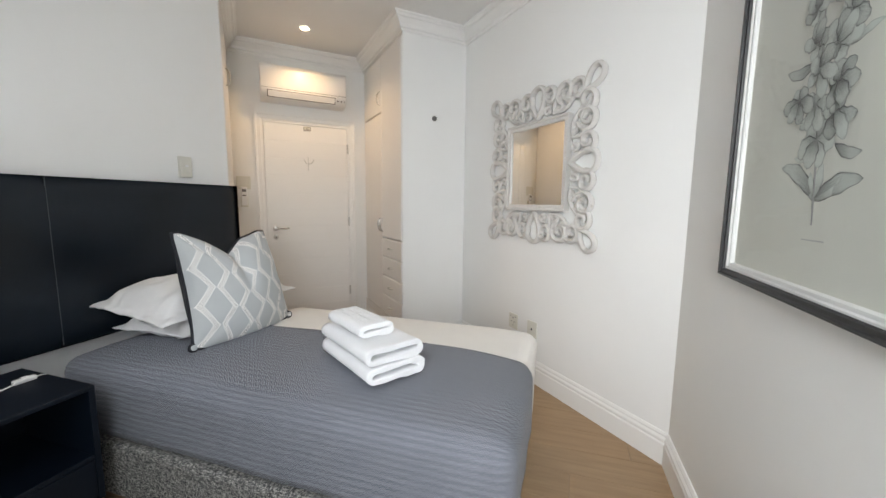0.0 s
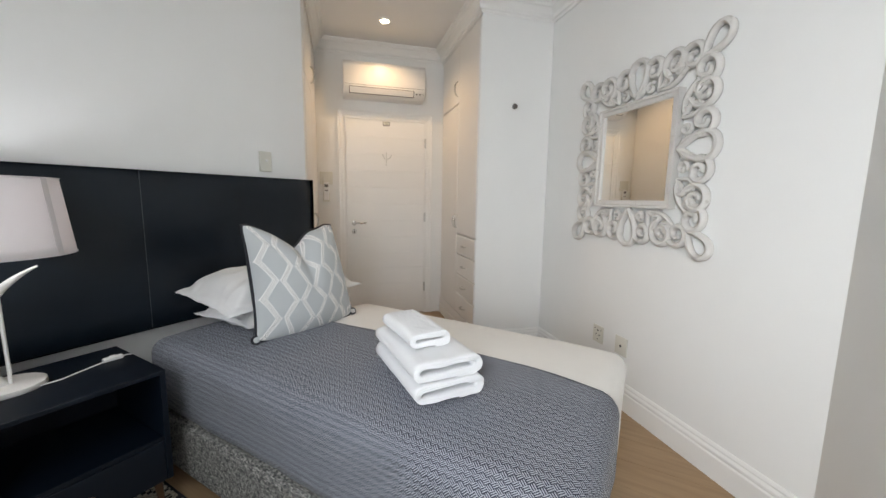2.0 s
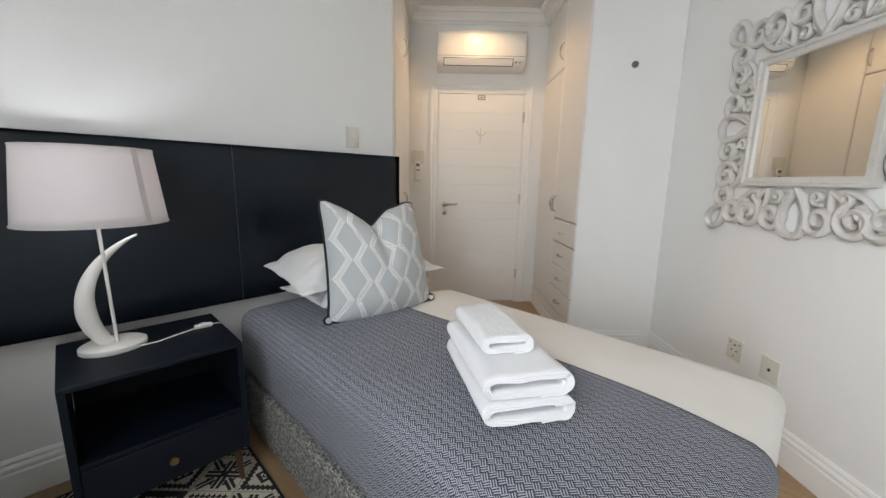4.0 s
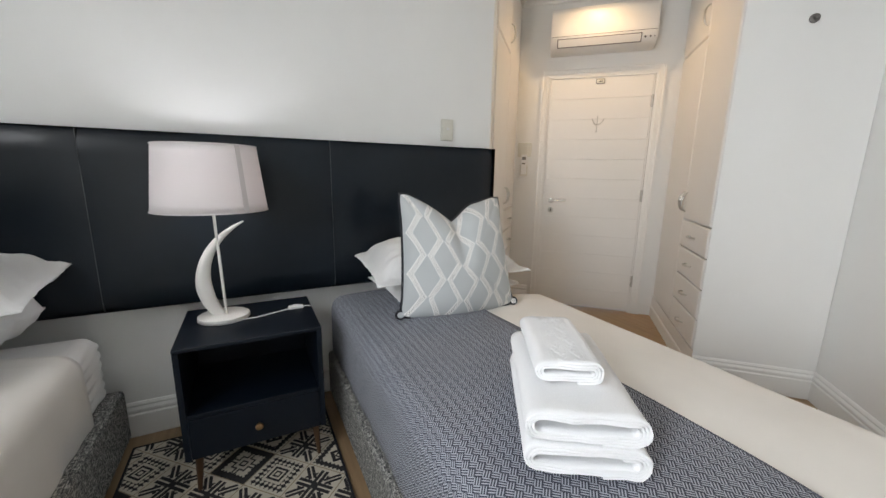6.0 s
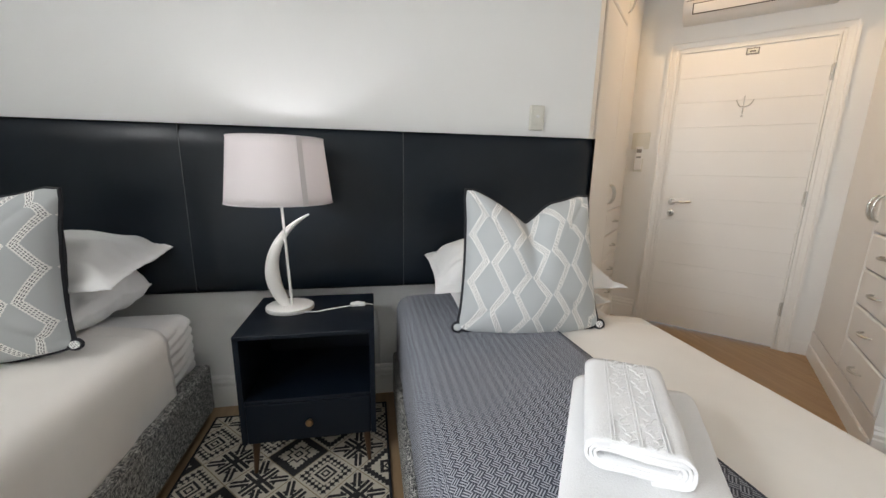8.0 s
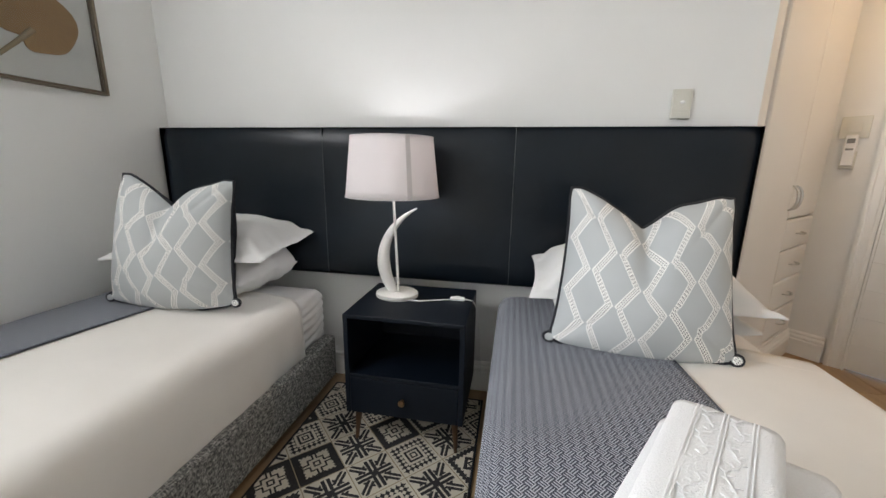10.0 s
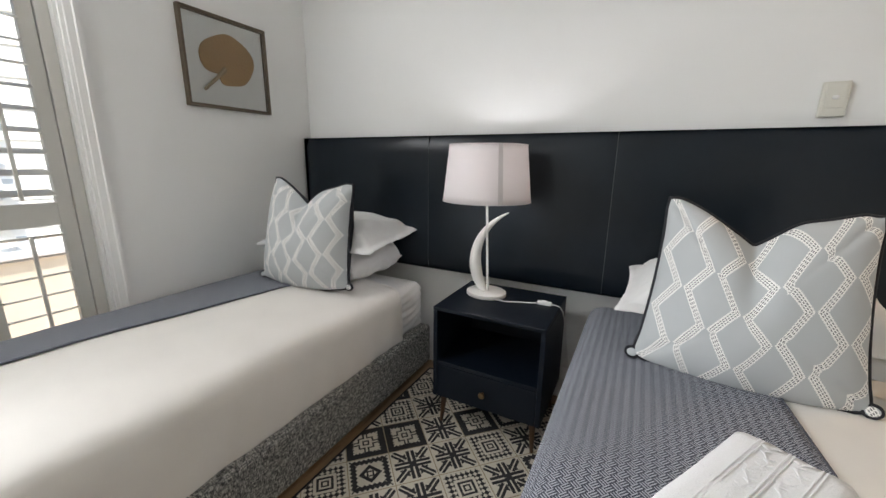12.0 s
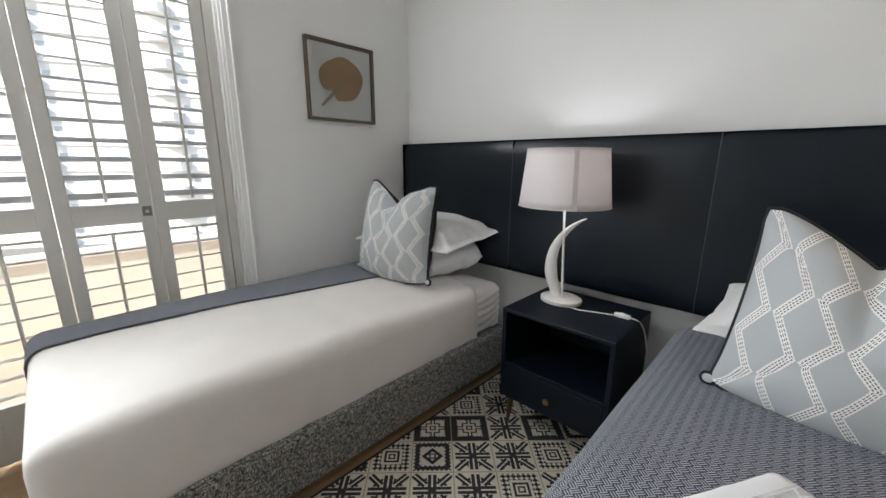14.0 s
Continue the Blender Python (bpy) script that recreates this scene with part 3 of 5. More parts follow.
def cupboard(name, m, flip, label):
    """Tall fitted cupboard: local x into the cupboard, y along its front from the near end."""
    w = thing(name, m, label, "built-in cupboard", "fitted cupboards of the corridor")
    n, f, mid = 0.03, VD - VP - 0.045, 0.55
    part("body", box(0.003, 0.58, 0.0, VD - VP, 0.0, CEIL - 0.002), CUPB, w)
    part("frame_post", box(-0.004, 0.002, 0.0, n - 0.004, 0.186, 2.643), CUPB, w)
    part("frame_post", box(-0.004, 0.002, f + 0.004, VD - VP - 0.002, 0.186, 2.643), CUPB, w)
    part("top_rail", box(-0.022, 0.002, 0.0, VD - VP - 0.002, 2.645, CEIL - 0.004), CUPB, w)
    part("plinth", box(-0.022, 0.002, 0.0, VD - VP - 0.002, 0.0, 0.184), CUPB, w)
    a0, a1, b0, b1 = (n, mid - 0.003, mid + 0.003, f) if not flip else (mid + 0.003, f, n, mid - 0.003)
    tall = part("door", raised_front(a0, a1, 0.945, 2.64), CUPB, w)
    k = a1 if not flip else a0
    s = -1 if not flip else 1
    part("handle", bow_handle(0.13), STEEL, tall, "bowed steel handle", True, pose(-0.024, k + s * 0.03, 1.06, 0, 0, 180))
    zs = [0.188, 0.377, 0.566, 0.755, 0.938]
    for i in range(4):
        d = part("drawer", raised_front(a0, a1, zs[i] + 0.004, zs[i + 1] - 0.004), CUPB, w)
        part("handle", bow_handle(0.095), STEEL, d, "bowed steel handle", True, pose(-0.024, (a0 + a1) / 2, (zs[i] + zs[i + 1]) / 2, 90, 0, 180))
    low = part("door", raised_front(b0, b1, 0.188, 2.125), CUPB, w)
    k = b0 if not flip else b1
    part("handle", bow_handle(0.13), STEEL, low, "bowed steel handle", True, pose(-0.024, k - s * 0.03, 1.06, 0, 0, 180))
    top = part("door", raised_front(b0, b1, 2.135, 2.64), CUPB, w)
    part("handle", bow_handle(0.13), STEEL, top, "bowed steel handle", True, pose(-0.024, k - s * 0.03, 2.26, 0, 0, 180))
    return w


right = cupboard("built_in_cupboard", UVM @ pose(UC + 0.0225, VP + 0.001, 0), False, "white fitted cupboard with four drawers and bowed steel handles")
part("end_panel", box(-0.022, 0.58, -0.004, 0.0, 0.0, CEIL - 0.004), WALL, right, "smooth white end panel")
# the facing cupboard is its twin, turned about with the drawers at the far end
left_side = cupboard("built_in_cupboard", UVM @ pose(UL - 0.0225, VD - 0.003, 0, 0, 0, 180), False, "white fitted cupboard facing its twin across the corridor")

peg = thing("wall_hook", UVM @ pose(1.955, VP - 0.003, 2.0, 90, 0, 0), "round grey metal wall hook on the cupboard's end", "hook")
part("disc", turned([(0.021, 0), (0.021, 0.01), (0.017, 0.013), (0.009, 0.014), (0.008, 0.026), (0.012, 0.03), (0.009, 0.034)], 24), PEWTER, peg, smooth=True)

# ---- air conditioner ----
ac = thing("air_conditioner", UVM @ pose(1.042, VD - 0.001, 2.232), "white wall-mounted air conditioner above the door", "air conditioner")
prof = [(0, 0.0), (-0.10, 0.0), (-0.165, 0.03), (-0.188, 0.075), (-0.195, 0.12), (-0.192, 0.27), (-0.175, 0.312), (-0.14, 0.322), (0, 0.322)]
bm = bmesh.new()
rows = []
for x, s in ((-0.395, 0.97), (-0.388, 1.0), (0.388, 1.0), (0.395, 0.97)):
    rows.append([bm.verts.new((x, y * s, 0.16 + (z - 0.16) * s)) for y, z in prof])
for a, c in zip(rows, rows[1:]):
    for i in range(len(prof)):
        bm.faces.new((a[i], a[(i + 1) % len(prof)], c[(i + 1) % len(prof)], c[i]))
bm.faces.new(rows[0])
bm.faces.new(rows[-1])
part("housing", bm, PLAST, ac, smooth=True)
part("recess", box(-0.340, 0.285, -0.0012, 0.003, -0.033, 0.033), DARKP, ac, "dark joint round the flap", m=pose(0, -0.1762, 0.052, 27, 0, 0))
part("louvre", box(-0.334, 0.279, -0.006, -0.0015, -0.027, 0.029, 0.0015), PLAST, ac, "closed air flap", m=pose(0, -0.1762, 0.052, 27, 0, 0))
part("panel_joint", box(-0.386, 0.386, -0.0008, 0.001, -0.0012, 0.0012), DARKP, ac, m=pose(0, -0.1925, 0.100))
for x, r in ((0.31, 0.008), (0.345, 0.007), (0.375, 0.004)):
    part("indicator", turned([(r, 0), (r, 0.003)], 12), PEWTER, ac, m=pose(x, -0.1765, 0.055, 90 + 27, 0, 0))

dl = thing("downlight", pose(*uv(1.0, 3.70, CEIL)), "round recessed ceiling spotlight, lit warm white", "ceiling light")
part("ring", turned([(0.048, -0.008), (0.052, -0.002), (0.052, 0.0)], 32), TRIM, dl, smooth=True)
part("lens", turned([(0.034, -0.011), (0.034, -0.0085)], 24), BULBGLOW, dl, "glowing glass lens")

# ---- plates on the walls ----
def plate(name, m, w, h, label, category, material=CREAM):
    p = thing(name, m, label, category)
    part("plate", box(-w / 2, w / 2, -0.009, -0.0005, -h / 2, h / 2, 0.003), material, p)
    return p


WESTF = pose(XW, 2.092, 1.475, 0, 0, 90)
sw = plate("light_switch", WESTF, 0.075, 0.12, "white square light switch above the headboard", "light switch")
part("rim", box(-0.0375, 0.0375, -0.020, -0.0095, -0.060, 0.060, 0.004), CREAM, sw)
part("rocker", box(-0.027, 0.027, -0.0235, -0.0205, -0.030, 0.052, 0.0015), CREAM, sw)
part("toggle", turned([(0.010, 0), (0.010, 0.003), (0.006, 0.005)], 14, sx=1.0, sy=0.7), PLAST, sw, "small oval push button", True, pose(0, -0.0235, 0.006, 90, 0, 0))
part("skirt", box(-0.027, 0.027, -0.0225, -0.0205, -0.052, -0.034, 0.001), CREAM, sw)
NEF = UVM @ pose(UM, 0, 0, 0, 0, -90)
s1 = plate("power_socket", NEF @ pose(-2.315, 0, 0.385), 0.10, 0.115, "white three-pin power socket on the wall", "socket")
for x, z, r in ((0, 0.026, 0.006), (-0.016, -0.004, 0.005), (0.016, -0.004, 0.005), (0.0, -0.034, 0.004), (-0.03, 0.035, 0.004), (0.03, 0.035, 0.004)):
    part("pin_hole", turned([(r, 0), (r, 0.001)], 10), DARKP, s1, m=pose(x, -0.0092, z, 90, 0, 0))
s2 = plate("aerial_socket", NEF @ pose(-2.10, 0, 0.385), 0.10, 0.115, "white blank aerial socket on the wall", "socket")
part("port", turned([(0.008, 0), (0.008, 0.003), (0.004, 0.006)], 12), DARKP, s2, m=pose(0, -0.0092, 0.0, 90, 0, 0))
EF = UVM @ pose(0, VD, 0)
ctl = plate("wall_control", EF @ pose(0.468, 0, 1.455), 0.125, 0.125, "white control plate beside the entrance door", "switch plate")
part("button", box(-0.03, 0.03, -0.012, -0.0095, -0.03, 0.03, 0.002), CREAM, ctl)
rem = thing("remote_control", EF @ pose(0.468, 0, 1.32), "white air conditioner remote in a wall holder", "remote control")
part("holder", box(-0.032, 0.032, -0.014, -0.001, -0.10, 0.0, 0.003), CREAM, rem)
part("case", box(-0.026, 0.026, -0.030, -0.0145, -0.085, 0.092, 0.005), PLAST, rem)
part("screen", box(-0.017, 0.017, -0.032, -0.0305, 0.045, 0.072), PEWTER, rem, "grey display")
part("buttons", box(-0.016, 0.016, -0.032, -0.0305, 0.005, 0.016), PEWTER, rem)

# ---- french window with shutters ----
def sheet(x0, x1, z0, z1, y):
    """One clear sheet of glass, facing -y."""
    bm = bmesh.new()
    bm.faces.new([bm.verts.new(p) for p in ((x0, y, z0), (x1, y, z0), (x1, y, z1), (x0, y, z1))])
    return bm


structure("trim", architrave(-WX1, -WX0, 0.0, WZ1, 0.055, 0.022), TRIM, "white moulded architrave round the french window", "architrave", pose(0, YS + 0.001, 0, 0, 0, 180))
b = box(WX0, WX0 + 0.012, YS - 0.2, YS, 0, WZ1)
box(WX1 - 0.012, WX1, YS - 0.2, YS, 0, WZ1, bm=b)
box(WX0, WX1, YS - 0.2, YS, WZ1 - 0.012, WZ1, bm=b)
structure("window_lining", b, TRIM, "white window reveal lining", "window reveal")

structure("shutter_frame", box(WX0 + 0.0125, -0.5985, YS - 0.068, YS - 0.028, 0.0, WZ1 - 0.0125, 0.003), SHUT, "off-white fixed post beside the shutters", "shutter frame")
EDGES = [-0.597, -0.287, 0.045, 0.375, 0.702]
YP = YS - 0.048


def louvre(w):
    bm = turned([(0.5, 0.0), (0.5, 1.0)], 10)
    for v in bm.verts:
        v.co = Vector(((v.co.z - 0.5) * w, v.co.x * 0.088, v.co.y * 0.0085))
    return bm


for i in range(4):
    x0, x1 = EDGES[i] + 0.0022, EDGES[i + 1] - 0.0022
    w = x1 - x0
    sh = thing("shutter", pose((x0 + x1) / 2, YP, 0.02), "white louvred shutter panel with open slats", "shutter", "shutter panels of the french window")
    st = 0.048
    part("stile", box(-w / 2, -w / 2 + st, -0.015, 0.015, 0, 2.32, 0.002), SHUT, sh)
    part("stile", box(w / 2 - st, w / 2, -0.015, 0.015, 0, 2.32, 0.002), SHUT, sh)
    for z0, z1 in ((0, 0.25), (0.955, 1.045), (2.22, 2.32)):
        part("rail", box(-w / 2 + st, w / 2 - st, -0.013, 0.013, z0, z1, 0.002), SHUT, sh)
    lw = w - 2 * st - 0.004
    first = None
    for z0, count, tilt in ((0.285, 9, 14), (1.085, 15, -14)):
        for q in range(count):
            m = pose(0, 0, z0 + q * 0.0785, tilt, 0, 0)
            if first is None:
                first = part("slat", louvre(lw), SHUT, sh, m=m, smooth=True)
            else:
                o = new("slat", first.data)
                mod = o.modifiers.new("edges", "EDGE_SPLIT")
                mod.split_angle = radians(50)
                o.parent, o.matrix_basis = sh, m
    for z0, z1 in ((0.29, 0.92), (1.06, 2.2)):
        part("tilt_rod", box(-0.006, 0.006, 0.046, 0.056, z0, z1, 0.002), SHUT, sh, "thin upright tilt rod")
    if i == 1:
        la = part("latch", box(-w / 2 + 0.006, -w / 2 + 0.042, 0.0155, 0.020, 0.985, 1.03, 0.002), PEWTER, sh, "square dark metal latch")
        part("knob", turned([(0.008, 0), (0.006, 0.012)], 12), STEEL, la, m=pose(-w / 2 + 0.024, 0.02, 1.007, -90, 0, 0))

win = thing("window_1", pose(0, YS - 0.15, 0), "white framed glazed french window behind the shutters", "window", kind="structure")
for x0, x1 in ((WX0 + 0.012, 0.04), (0.046, WX1 - 0.012)):
    part("stile", box(x0, x0 + 0.05, -0.02, 0.02, 0.02, WZ1 - 0.013, 0.002), TRIM, win)
    part("stile", box(x1 - 0.05, x1, -0.02, 0.02, 0.02, WZ1 - 0.013, 0.002), TRIM, win)
    part("rail", box(x0 + 0.05, x1 - 0.05, -0.019, 0.019, 0.02, 0.14, 0.002), TRIM, win)
    part("rail", box(x0 + 0.05, x1 - 0.05, -0.019, 0.019, WZ1 - 0.09, WZ1 - 0.013, 0.002), TRIM, win)
    g = part("pane", sheet(x0 + 0.05, x1 - 0.05, 0.14, WZ1 - 0.09, 0.0), PANE, win, "clear glass pane")
    g.visible_shadow = False
structure("window_sill", box(WX0 - 0.05, WX1 + 0.05, YS - 0.36, YS - 0.2, -0.03, 0.02, 0.004), TRIM, "white outer door sill", "sill")

# ---- headboard ----
hb = thing("headboard", pose(XW, 0, 0.635), "long black leather padded headboard with stitched seams", "headboard")
SEAMS = [-0.475, 0.466, 1.406, 2.385]
for y0, y1 in zip(SEAMS, SEAMS[1:]):
    bm = box(0.0, 0.094, y0 + 0.0008, y1 - 0.0008, 0.0, 0.742)
    bmesh.ops.subdivide_edges(bm, edges=bm.edges[:], cuts=14, use_grid_fill=True)
    for v in bm.verts:
        if v.co.x > 0.09:
            e = min(v.co.z, 0.742 - v.co.z)
            v.co.x -= 0.022 * max(0, 1 - e / 0.03) ** 2
            ends = min(v.co.y - SEAMS[0], SEAMS[-1] - v.co.y)
            v.co.x -= 0.022 * max(0, 1 - ends / 0.03) ** 2
            near = min(v.co.y - y0, y1 - v.co.y)
            v.co.x -= 0.003 * max(0, 1 - near / 0.012)
            v.co.x += 0.0035 * noise.noise(Vector((v.co.y * 4, v.co.z * 4, 3)))
    part("panel", bm, LEATHER, hb, smooth=True)
STITCH = paint("grey_thread", (0.10, 0.107, 0.115), 0.8, 900, 0.3)
for y in SEAMS[1:3]:
    bm = bmesh.new()
    for q in range(74):
        box(0.0885, 0.0925, y - 0.0012, y + 0.0012, 0.012 + q * 0.0098, 0.019 + q * 0.0098, bm=bm)
    part("stitching", bm, STITCH, hb, "pale stitched seam")


# ---- beds ----
def shell(x0, x1, y0, y1, z0, z1, r, sides, step=0.03, rough=0.004, seed=0.0, foot_drop=0.0):
    """A cloth over a box: its top and the sides named, with rounded edges and soft creases; UV runs along the cloth in metres."""
    bm = bmesh.new()
    layer = bm.loops.layers.uv.new("UVMap")

    def settle(p):
        low = z0 - 1.0
        q = Vector((min(max(p.x, x0 - 1.0 if "head" not in sides else x0 + r), x1 - r), min(max(p.y, y0 + r), y1 - r), min(max(p.z, low), z1 - r)))
        d = p - q
        return q + d.normalized() * r if d.length > 1e-6 else p

    nx, ny, nz = max(2, int((x1 - x0) / step)), max(2, int((y1 - y0) / step)), max(2, int((z1 - z0) / step))

    def grid(f, na, nb, uvf):
        vs = [[bm.verts.new(f(i / na, j / nb)) for j in range(nb + 1)] for i in range(na + 1)]
        for i in range(na):
            for j in range(nb):
                q = bm.faces.new((vs[i][j], vs[i + 1][j], vs[i + 1][j + 1], vs[i][j + 1]))
                for lp in q.loops:
                    lp[layer].uv = uvf(lp.vert.co)

    def zfoot(t):
        return z1 + (z0 - foot_drop - z1) * t

    grid(lambda s, t: Vector((x0 + (x1 - x0) * s, y0 + (y1 - y0) * t, z1)), nx, ny, lambda c: (c.x, c.y))
    if "near" in sides:
        grid(lambda s, t: Vector((x0 + (x1 - x0) * s, y0, z1 + (z0 - z1) * t - (foot_drop * t * max(0, s - 0.85) / 0.15))), nx, nz, lambda c: (c.x, y0 - (z1 - c.z)))
    if "far" in sides:
        grid(lambda s, t: Vector((x0 + (x1 - x0) * s, y1, z1 + (z0 - z1) * t - (foot_drop * t * max(0, s - 0.85) / 0.15))), nx, nz, lambda c: (c.x, y1 + (z1 - c.z)))
    if "foot" in sides:
        grid(lambda s, t: Vector((x1, y0 + (y1 - y0) * s, zfoot(t))), ny, nz, lambda c: (x1 + (z1 - c.z), c.y))
    if "head" in sides:
        grid(lambda s, t: Vector((x0, y0 + (y1 - y0) * s, zfoot(t))), ny, nz, lambda c: (x0 - (z1 - c.z), c.y))
    bmesh.ops.remove_doubles(bm, verts=bm.verts[:], dist=0.0005)
    for v in bm.verts:
        p = settle(v.co.copy())
        drop = max(0.0, z1 - p.z)
        n = noise.noise(Vector((p.x * 3.1 + seed, p.y * 3.1, p.z * 3.1)))
        hang = noise.noise(Vector((p.x * 9 + seed, p.y * 9, seed)))
        p.z += rough * n * (1.0 if drop < 0.05 else 0.3)
        sy = min(1.0, abs(p.y - (y0 + y1) / 2) / ((y1 - y0) / 2))
        sx = min(1.0, abs(p.x + 0.78) / 0.97)
        if drop < 0.058:
            p.z += 0.045 * (1 - sy * sy) * (1 - sx ** 4)
        if drop > 0.06:
            k = min(1.0, (drop - 0.06) / 0.15) * rough * 0.9
            if abs(v.co.y - y0) < 1e-4 or abs(v.co.y - y1) < 1e-4:
                p.y += hang * k * (-1 if abs(v.co.y - y0) < 1e-4 else 1) 
            else:
                p.x += hang * k
        v.co = p
    return bm


def cut(bm, co, no):
    bmesh.ops.bisect_plane(bm, geom=bm.verts[:] + bm.edges[:] + bm.faces[:], plane_co=co, plane_no=no, clear_outer=True)
    return bm


def cloth(name, bm, material, label, category, thick=0.006, hem=None):
    """A cloth lying on a bed, with its sewn edge as a part where hem names the line of it."""
    t = thing(name, pose(0, 0, 0), label, category)
    if hem:
        co, no = Vector(hem[0]), Vector(hem[1]).normalized()
        vs = [v for v in bm.verts if abs((v.co - co).dot(no)) < 1e-4]
        left_over = [v.co.copy() + Vector((0, 0, thick * 0.6)) for v in vs]
        pts = [min(left_over, key=lambda p: p.z - 0.01 * p.x)]
        left_over.remove(pts[0])
        while left_over:
            near = min(left_over, key=lambda p: (p - pts[-1]).length)
            if (near - pts[-1]).length > 0.09:
                break
            left_over.remove(near)
            pts.append(near)
        keep = [pts[0]]
        for p in pts[1:]:
            if (p - keep[-1]).length > 0.006:
                keep.append(p)
        part("hem", tube(keep, 0.0042 if len(hem) > 2 else 0.003, 6), material if len(hem) < 3 else hem[2], t, "stitched edge")
    ob = part("cloth", bm, material, t)
    for f in ob.data.polygons:
        f.use_smooth = True
    mod = ob.modifiers.new("thickness", "SOLIDIFY")
    mod.thickness, mod.offset = thick, 1.0
    return t


def uv_box(x0, x1, y0, y1, z0, z1, bevel):
    bm = box(x0, x1, y0, y1, z0, z1, bevel)
    layer = bm.loops.layers.uv.new("UVMap")
    for f in bm.faces:
        n = f.normal
        for lp in f.loops:
            c = lp.vert.co
            lp[layer].uv = (c.x, c.z) if abs(n.y) > 0.6 else ((c.y, c.z) if abs(n.x) > 0.6 else (c.x, c.y))
    return bm


def bed(y0, y1, d0, d1, label):
    t = thing("bed", pose(0, 0, 0), label, "bed", "single beds in the room")
    part("divan_base", uv_box(-1.755, 0.165, d0, d1, 0.055, 0.292, 0.018), TWEED, t, "grey tweed divan base")
    part("mattress", box(-1.752, 0.15, y0 + 0.012, y1 - 0.012, 0.297, 0.545, 0.045, seg=4), PILLOWC, t, "mattress in a white fitted sheet", True)
    for x in (-1.6, -0.72, 0.05):
        for y in (y0 + 0.07, y1 - 0.07):
            part("foot", turned([(0.022, 0.0), (0.026, 0.01), (0.034, 0.03), (0.036, 0.05), (0.03, 0.0545)], 14), REDWOOD, t, "dark red turned wooden foot", True, pose(x, y, 0.0))
    return t


HEMC = paint("dark_grey_binding", (0.09, 0.095, 0.12), 0.9, 700, 0.5, 0.1)
B1, B2 = (1.408, 2.395), (-0.485, 0.430)
bed(*B1, 1.348, 2.40, "single bed with grey tweed divan base beside the corridor")
bed(*B2, -0.485, 0.495, "single bed with grey tweed divan base under the window")
# fitted sheet creases show at the head of the window bed
fsm = shell(-1.756, -1.42, B2[0] + 0.004, B2[1] + 0.004, 0.30, 0.552, 0.045, ("far", "head"), 0.010, 0.006, 4.0)
for v in fsm.verts:
    if v.co.y > B2[1] - 0.03 and v.co.z < 0.54:
        ridge = math.sin(v.co.z * 150 + v.co.x * 26 + 2.5 * noise.noise(v.co * 7))
        v.co.y += 0.011 * max(0.0, ridge) ** 0.7 * min(1.0, (0.552 - v.co.z) / 0.04)
cloth("fitted_sheet", fsm, PILLOWC, "creased white fitted sheet on the window bed's mattress", "bed sheet", 0.003)
for bounds, top, drop_, seed, label in (((-1.30, 0.185, B1[0] - 0.014, B1[1] + 0.040), 0.590, 0.0, 1.0, "smooth white cotton bed cover tucked over the mattress"), ((-1.50, 0.195, B2[0] - 0.006, B2[1] + 0.024), 0.575, 0.13, 7.0, "white cotton bed cover hanging loose at the foot")):
    bc = shell(*bounds, 0.275, top, 0.058, ("far", "foot"), 0.024, 0.009, seed, drop_)
    edge = ((bounds[0] + 0.085, 0, 0), (1, 0, 0))
    bmesh.ops.bisect_plane(bc, geom=bc.verts[:] + bc.edges[:] + bc.faces[:], plane_co=edge[0], plane_no=edge[1])
    cloth("bed_cover", bc, LINEN, label, "bed cover", 0.005, edge)
sp = shell(-1.752, 0.193, B1[0] - 0.036, B1[1] + 0.046, 0.315, 0.598, 0.06, ("near", "foot", "head"), 0.026, 0.006, 1.0)
cut(sp, (-1.2, 1.905, 0), (-0.046, 1, 0))
cloth("bedspread", sp, SPREAD, "grey basket-weave bedspread over one half of the bed", "bedspread", 0.006, ((-1.2, 1.905, 0), (-0.046, 1, 0), HEMC))
sp = shell(-1.45, 0.203, B2[0] - 0.008, B2[1] + 0.03, 0.29, 0.583, 0.06, ("foot",), 0.026, 0.006, 7.0)
cut(sp, (-1.2, 0.035, 0), (0.200, 1, 0))
cloth("bedspread", sp, SPREAD, "grey basket-weave bedspread folded along the window side", "bedspread", 0.006, ((-1.2, 0.035, 0), (0.200, 1, 0), HEMC))


